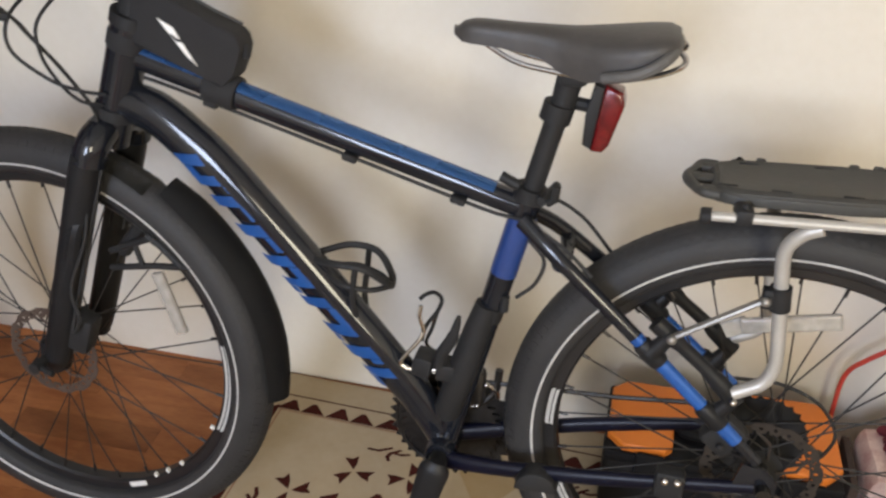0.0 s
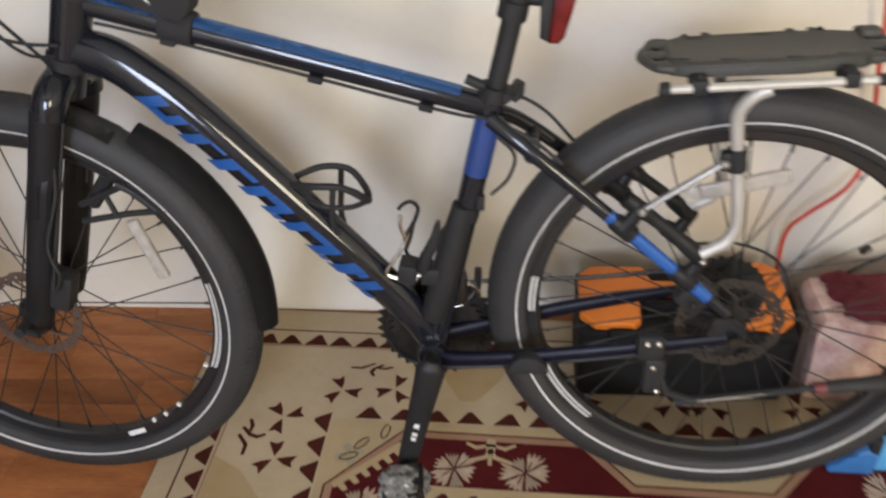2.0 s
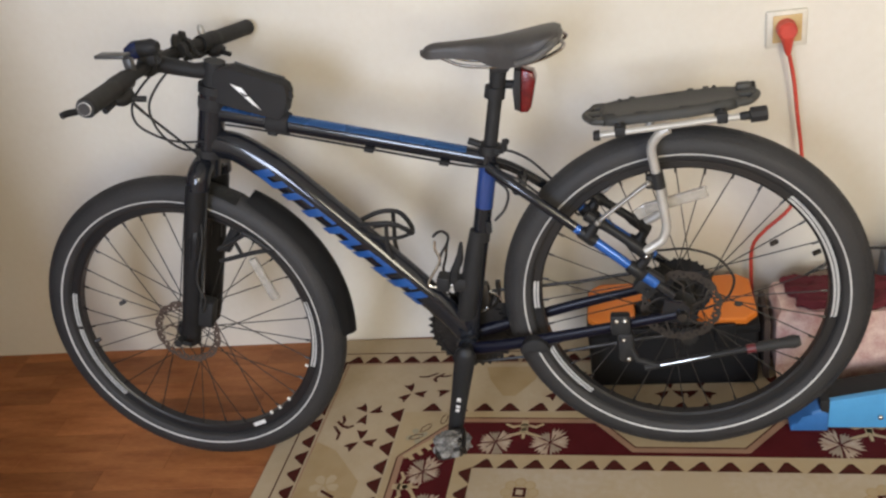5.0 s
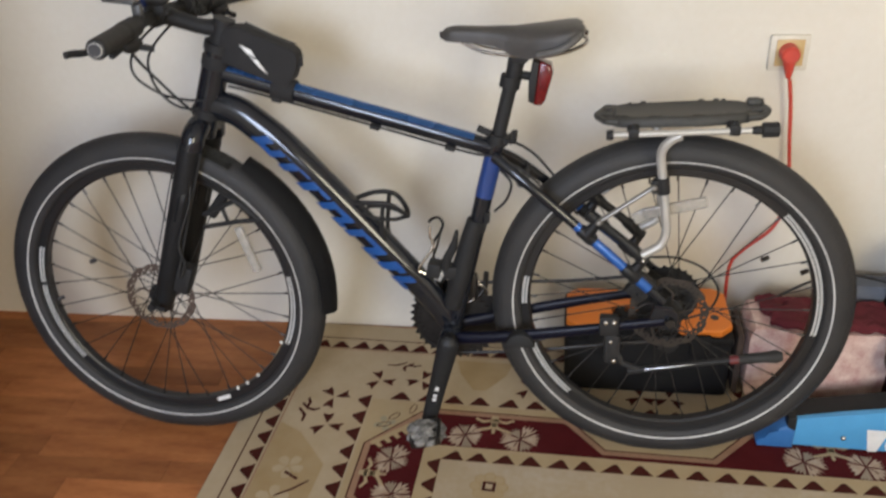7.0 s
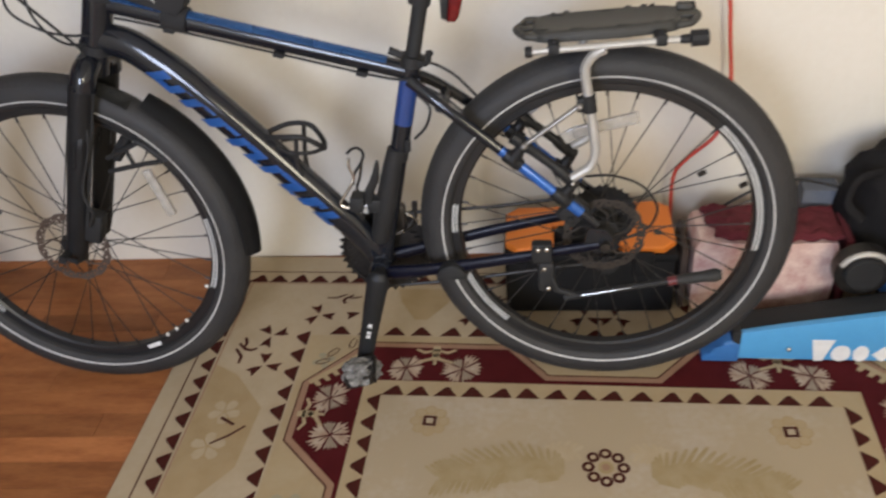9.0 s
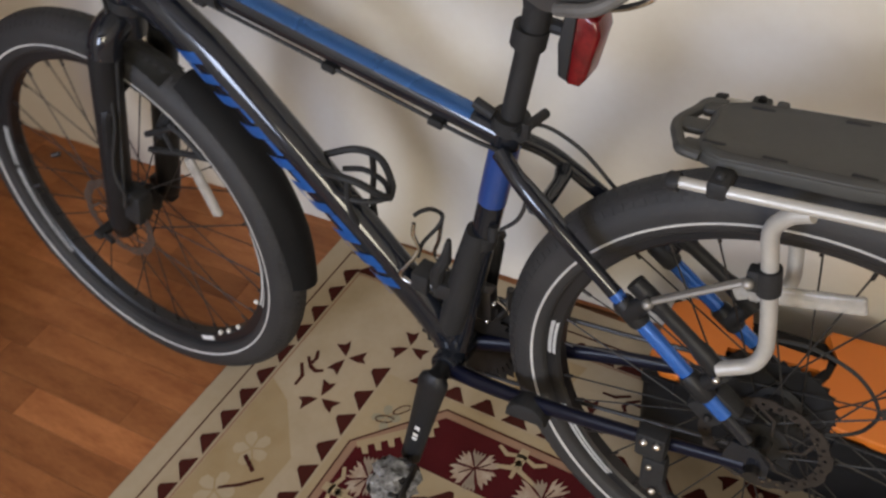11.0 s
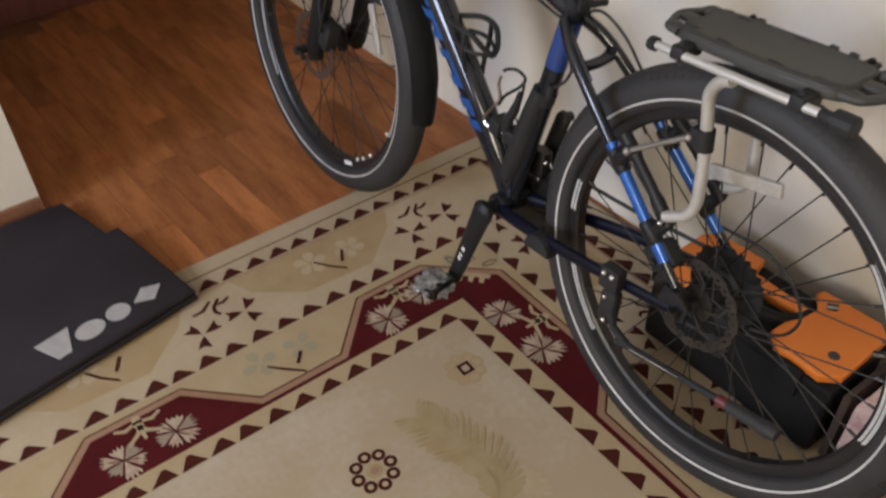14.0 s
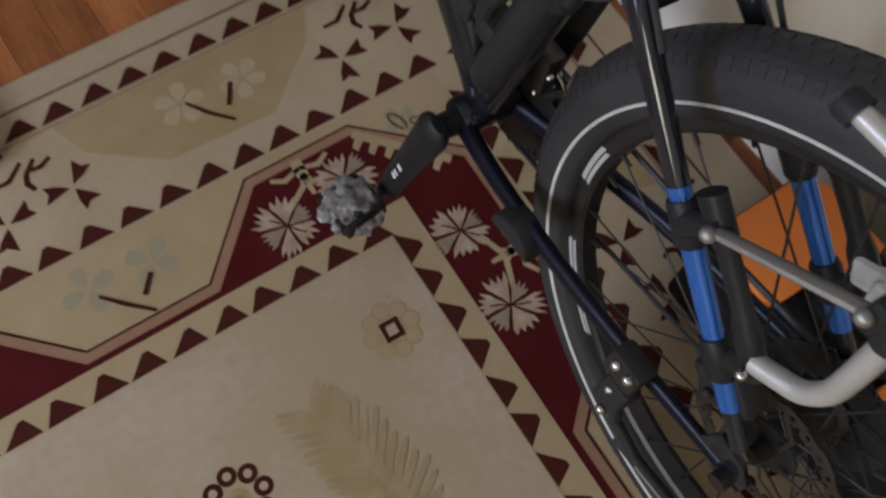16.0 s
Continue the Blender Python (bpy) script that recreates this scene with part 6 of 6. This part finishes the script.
def logo_shapes(h):
    """Four plain shapes in a row, h high: a wedge, two ovals and a diamond, standing in for a printed mark."""
    k = 0.74 * h
    oval = lambda cx, w: [(cx + w / 2 * math.cos(math.pi * j / 12), k / 2 + k / 2 * math.sin(math.pi * j / 12)) for j in range(24)]
    return [[(0.20 * h, 0), (0.50 * h, 0), (0.80 * h, h), (0.02 * h, h)], oval(1.08 * h, 0.66 * h), oval(1.76 * h, 0.54 * h), [(2.14 * h, k * 0.45), (2.52 * h, 0), (2.88 * h, k * 0.6), (2.50 * h, k)]]


# indoor trainer
tr = holder("indoor_trainer", pose(0.63, 0.215, 0), "folded sky-blue steel indoor bicycle trainer", "trainer")
bm = bmesh.new()
prism(bm, [(0.0, 0.004), (0.62, 0.004), (0.62, 0.180), (0.33, 0.139), (0.10, 0.095), (0.004, 0.075)], -0.018, -0.004, 0.003, seg=2)
part("frame_leg", bm, M_TRBLUE, tr, "sky-blue powder-coated steel leg")
bm = bmesh.new()
prism(bm, [(-0.068, 0.0), (0.006, 0.0), (0.006, 0.050), (-0.014, 0.060), (-0.030, 0.052), (-0.042, 0.036), (-0.062, 0.024), (-0.070, 0.010)], -0.026, 0.026, 0.006, seg=3)
part("foot", bm, M_DKBLUE, tr, "darker blue plastic foot")
bm = bmesh.new()
box(bm, -0.012, -0.024, 0.026, 0.006, 0.024, 0.082, 0.003)
part("end_cap", bm, M_PLASTIC, tr)
bm = bmesh.new()
prism(bm, [(-0.01, 0.0), (0.60, 0.0), (0.60, 0.172), (0.33, 0.134), (0.0, 0.068)], -0.002, 0.060, 0.006)
part("rear_leg", bm, M_PLASTIC, tr, "black steel rear leg")
for poly in logo_shapes(0.058):
    bm = bmesh.new()
    prism(bm, [(0.147 + x, 0.003 + y) for x, y in poly], -0.0192, -0.0180, 0)
    part("logo_block", bm, M_WHITE, tr, "plain white printed logo shape")
bm = bmesh.new()
ball(bm, (0.105, -0.019, 0.035), 0.006)
part("bolt", bm, M_STEEL, tr)
bm = bmesh.new()
lathe(bm, [(0.040, -0.02), (0.054, -0.02), (0.057, -0.016), (0.057, 0.012), (0.040, 0.012)], 40, closed=True)
bmesh.ops.translate(bm, verts=bm.verts, vec=(0.250, 0.09, 0.165))
part("flywheel", bm, M_DARKSTEEL, tr, "round dark steel flywheel")
bm = bmesh.new()
sweep(bm, [(0.250 + 0.052 * math.cos(radians(a)), 0.068, 0.165 + 0.052 * math.sin(radians(a))) for a in range(25, 156, 10)], 0.006, 8)
part("flywheel_edge", bm, M_ALU, tr, "bright silver flywheel edge")
bm = bmesh.new()
lathe(bm, [(0, -0.03), (0.036, -0.03), (0.0405, -0.024), (0.0405, 0.02), (0, 0.02)], 30)
bmesh.ops.translate(bm, verts=bm.verts, vec=(0.250, 0.09, 0.165))
part("flywheel_core", bm, M_PLASTIC, tr)
bm = bmesh.new()
prism(bm, [(0.30, 0.10), (0.62, 0.10), (0.62, 0.28), (0.36, 0.25)], 0.06, 0.12, 0.01)
part("resistance_unit", bm, M_DKBLUE, tr)

# black backpack
bp = holder("backpack", pose(1.065, 0.46, 0), "black fabric backpack slumped against the wall", "backpack")
bm = bmesh.new()
bmesh.ops.create_icosphere(bm, subdivisions=4, radius=1)
for v in bm.verts:
    d = v.co.copy()
    k = 1 + 0.14 * noise.noise(d * 2.3) + 0.09 * noise.noise(d * 5) + 0.04 * noise.noise(d * 11)
    sx = abs(d.x) ** 0.75 * (1 if d.x > 0 else -1)
    sz = abs(d.z) ** 0.7 * (1 if d.z > 0 else -1)
    v.co = Vector((sx * 0.20, d.y * 0.10, 0.20 + sz * 0.178)) * 1.0 + Vector((d.x, d.y, d.z)) * 0.02 * (k - 1) * 8
    v.co.z = max(v.co.z, 0.0)
part("pack_body", bm, M_PACK, bp, "", 60)
for pts in (((-0.15, -0.05, 0.33), (-0.20, -0.075, 0.33), (-0.215, -0.085, 0.28), (-0.18, -0.09, 0.24)), ((-0.02, -0.08, 0.36), (0.03, -0.11, 0.33), (0.07, -0.125, 0.25), (0.08, -0.12, 0.15))):
    bm = bmesh.new()
    sweep(bm, spline(pts, 6), 0.010, 10, wide=0.5)
    part("shoulder_strap", bm, M_PACK, bp)
bm = bmesh.new()
sweep(bm, spline([(-0.05, -0.02, 0.37), (-0.03, -0.03, 0.40), (0.02, -0.03, 0.40), (0.04, -0.02, 0.37)], 5), 0.007, 8)
part("grab_handle", bm, M_PACK, bp)
bm = bmesh.new()
sweep(bm, spline([(-0.09, -0.095, 0.33), (-0.03, -0.105, 0.35), (0.05, -0.11, 0.33), (0.09, -0.112, 0.29)], 5), 0.004, 8)
part("grey_zip", bm, M_GREYPL, bp, "grey zip on the pack")

# wall socket, plug and cord
sx = 0.588
so = holder("wall_socket", Matrix.Translation((sx, wall_y(sx), 0.746)) @ Matrix.Rotation(math.atan(SLOPE), 4, "Z"), "ivory wall socket with a beige insert", "socket")
bm = bmesh.new()
box(bm, -0.041, -0.010, -0.039, 0.041, 0.0, 0.039, 0.004)
part("socket_plate", bm, M_SOCKET, so)
bm = bmesh.new()
box(bm, -0.028, -0.0125, -0.028, 0.030, -0.008, 0.030, 0.002)
part("socket_insert", bm, M_SOCKIN, so)
pl = holder("power_plug", Matrix.Translation((sx - 0.002, wall_y(sx), 0.750)), "round red plug with a red cord hanging down", "power plug")
bm = bmesh.new()
lathe(bm, [(0, -0.048), (0.014, -0.048), (0.019, -0.042), (0.020, -0.013), (0, -0.013)], 28)
sweep(bm, [(0, -0.034, -0.008), (0.001, -0.034, -0.022), (0.003, -0.032, -0.045), (0.004, -0.030, -0.052)], [0.015, 0.012, 0.007, 0.005], 12)
part("plug_body", bm, M_CORD, pl)
bm = bmesh.new()
base = Vector((sx - 0.002, wall_y(sx), 0.750))
sweep(bm, spline([Vector(p) - base for p in ((0.590, 0.558, 0.70), (0.602, 0.564, 0.64), (0.612, 0.566, 0.56), (0.622, 0.560, 0.48), (0.622, 0.540, 0.42), (0.598, 0.53, 0.355), (0.545, 0.535, 0.295), (0.522, 0.55, 0.245), (0.520, 0.552, 0.17), (0.530, 0.552, 0.06), (0.56, 0.549, 0.006))], 8), 0.0042, 10)
part("cord", bm, M_CORD, pl)
bm = bmesh.new()
sweep(bm, spline([(0.545, 0.50, 0.006), (0.548, 0.49, 0.10), (0.60, 0.50, 0.165), (0.73, 0.51, 0.245), (0.83, 0.50, 0.250), (0.90, 0.47, 0.225), (0.95, 0.43, 0.10), (0.96, 0.345, 0.006)], 8), 0.0034, 8)
solid("black_cable", bm, M_RUBBER, "thin black cable arching over the cushion", "cable")

# folded trainer mat by the wall corner
mt = holder("folded_mat", pose(0, 0, 0), "folded black foam mat with white printed logo", "mat")


def mat_layer(name, corners, z0, z1):
    bm = bmesh.new()
    prism(bm, corners, z0, z1, 0.006, axis="z", seg=3)
    part(name, bm, M_MAT, mt)


mat_layer("mat_layer", [(-0.988, -0.454), (-0.493, -0.329), (-0.399, -0.86), (-0.985, -0.98)], -0.0005, 0.014)
mat_layer("mat_layer", [(-0.796, -0.384), (-0.496, -0.331), (-0.401, -0.87), (-0.77, -0.96)], 0.0145, 0.029)
o = Vector((-0.472, -0.640, 0.0296))
fx, fy = Vector((-0.10, 0.475, 0)).normalized(), Vector((-0.475, -0.10, 0)).normalized()
for poly in logo_shapes(0.066):
    bm = bmesh.new()
    prism(bm, [(1.42 * x, y) for x, y in poly], 0.0, 0.0012, axis="z")
    bm.transform(Matrix(((fx.x, fy.x, 0, o.x), (fx.y, fy.y, 0, o.y), (0, 0, 1, o.z - 0.0002), (0, 0, 0, 1))))
    part("logo_shape", bm, M_PRINT, mt, "plain white printed logo shape")

# ---- floor strips, each its own board ----
rf = random.Random(11)
PW = 0.066
ANG = radians(3.2)
fm = Matrix.Rotation(ANG, 4, "Z")
lengths = (0.30, 0.36, 0.42, 0.50)
strip_mesh = {}
for L in lengths:
    bm = bmesh.new()
    box(bm, 0.0004, 0.0003, -0.004, L - 0.0004, PW - 0.0003, 0.0, 0.0004, 1)
    strip_mesh[L] = link_mesh("floor_strip", bm, M_WOOD, 0)
made = 0
rest = bmesh.new()
for j in range(-52, 12):
    x = -2.75 + rf.uniform(0, 0.4)
    while x < 2.8:
        L = rf.choice(lengths)
        c = fm @ Vector((x + L / 2, j * PW + 0.11, 0))
        inside = -2.12 < c.x < 2.62 and -3.3 < c.y < wall_y(c.x) + 0.1
        if inside and not (-2.3 < c.x < -1.2 and c.y < -0.62):
            near = -2.2 < c.x < -0.3 and -0.62 < c.y < 0.62
            if near and made < 290:
                ob = new("floor_strip", strip_mesh[L])
                ob.parent = floor
                ob.matrix_world = fm @ Matrix.Translation((x, j * PW + 0.11, FLOOR))
                made += 1
            elif not (RC[0] - RX + 0.1 < c.x < RC[0] + RX - 0.1 and RYN + 0.1 < c.y < RYF - 0.05):
                z = FLOOR
                rest.faces.new([rest.verts.new(fm @ Vector(p)) for p in ((x, j * PW + 0.11, z), (x + L - 0.0016, j * PW + 0.11, z), (x + L - 0.0016, j * PW + 0.11 + PW - 0.0012, z), (x, j * PW + 0.11 + PW - 0.0012, z))])
        x += L
ob = part("floor_strips_far", rest, M_WOOD, floor, smooth=0)
tagged(ob, kind="stuff")
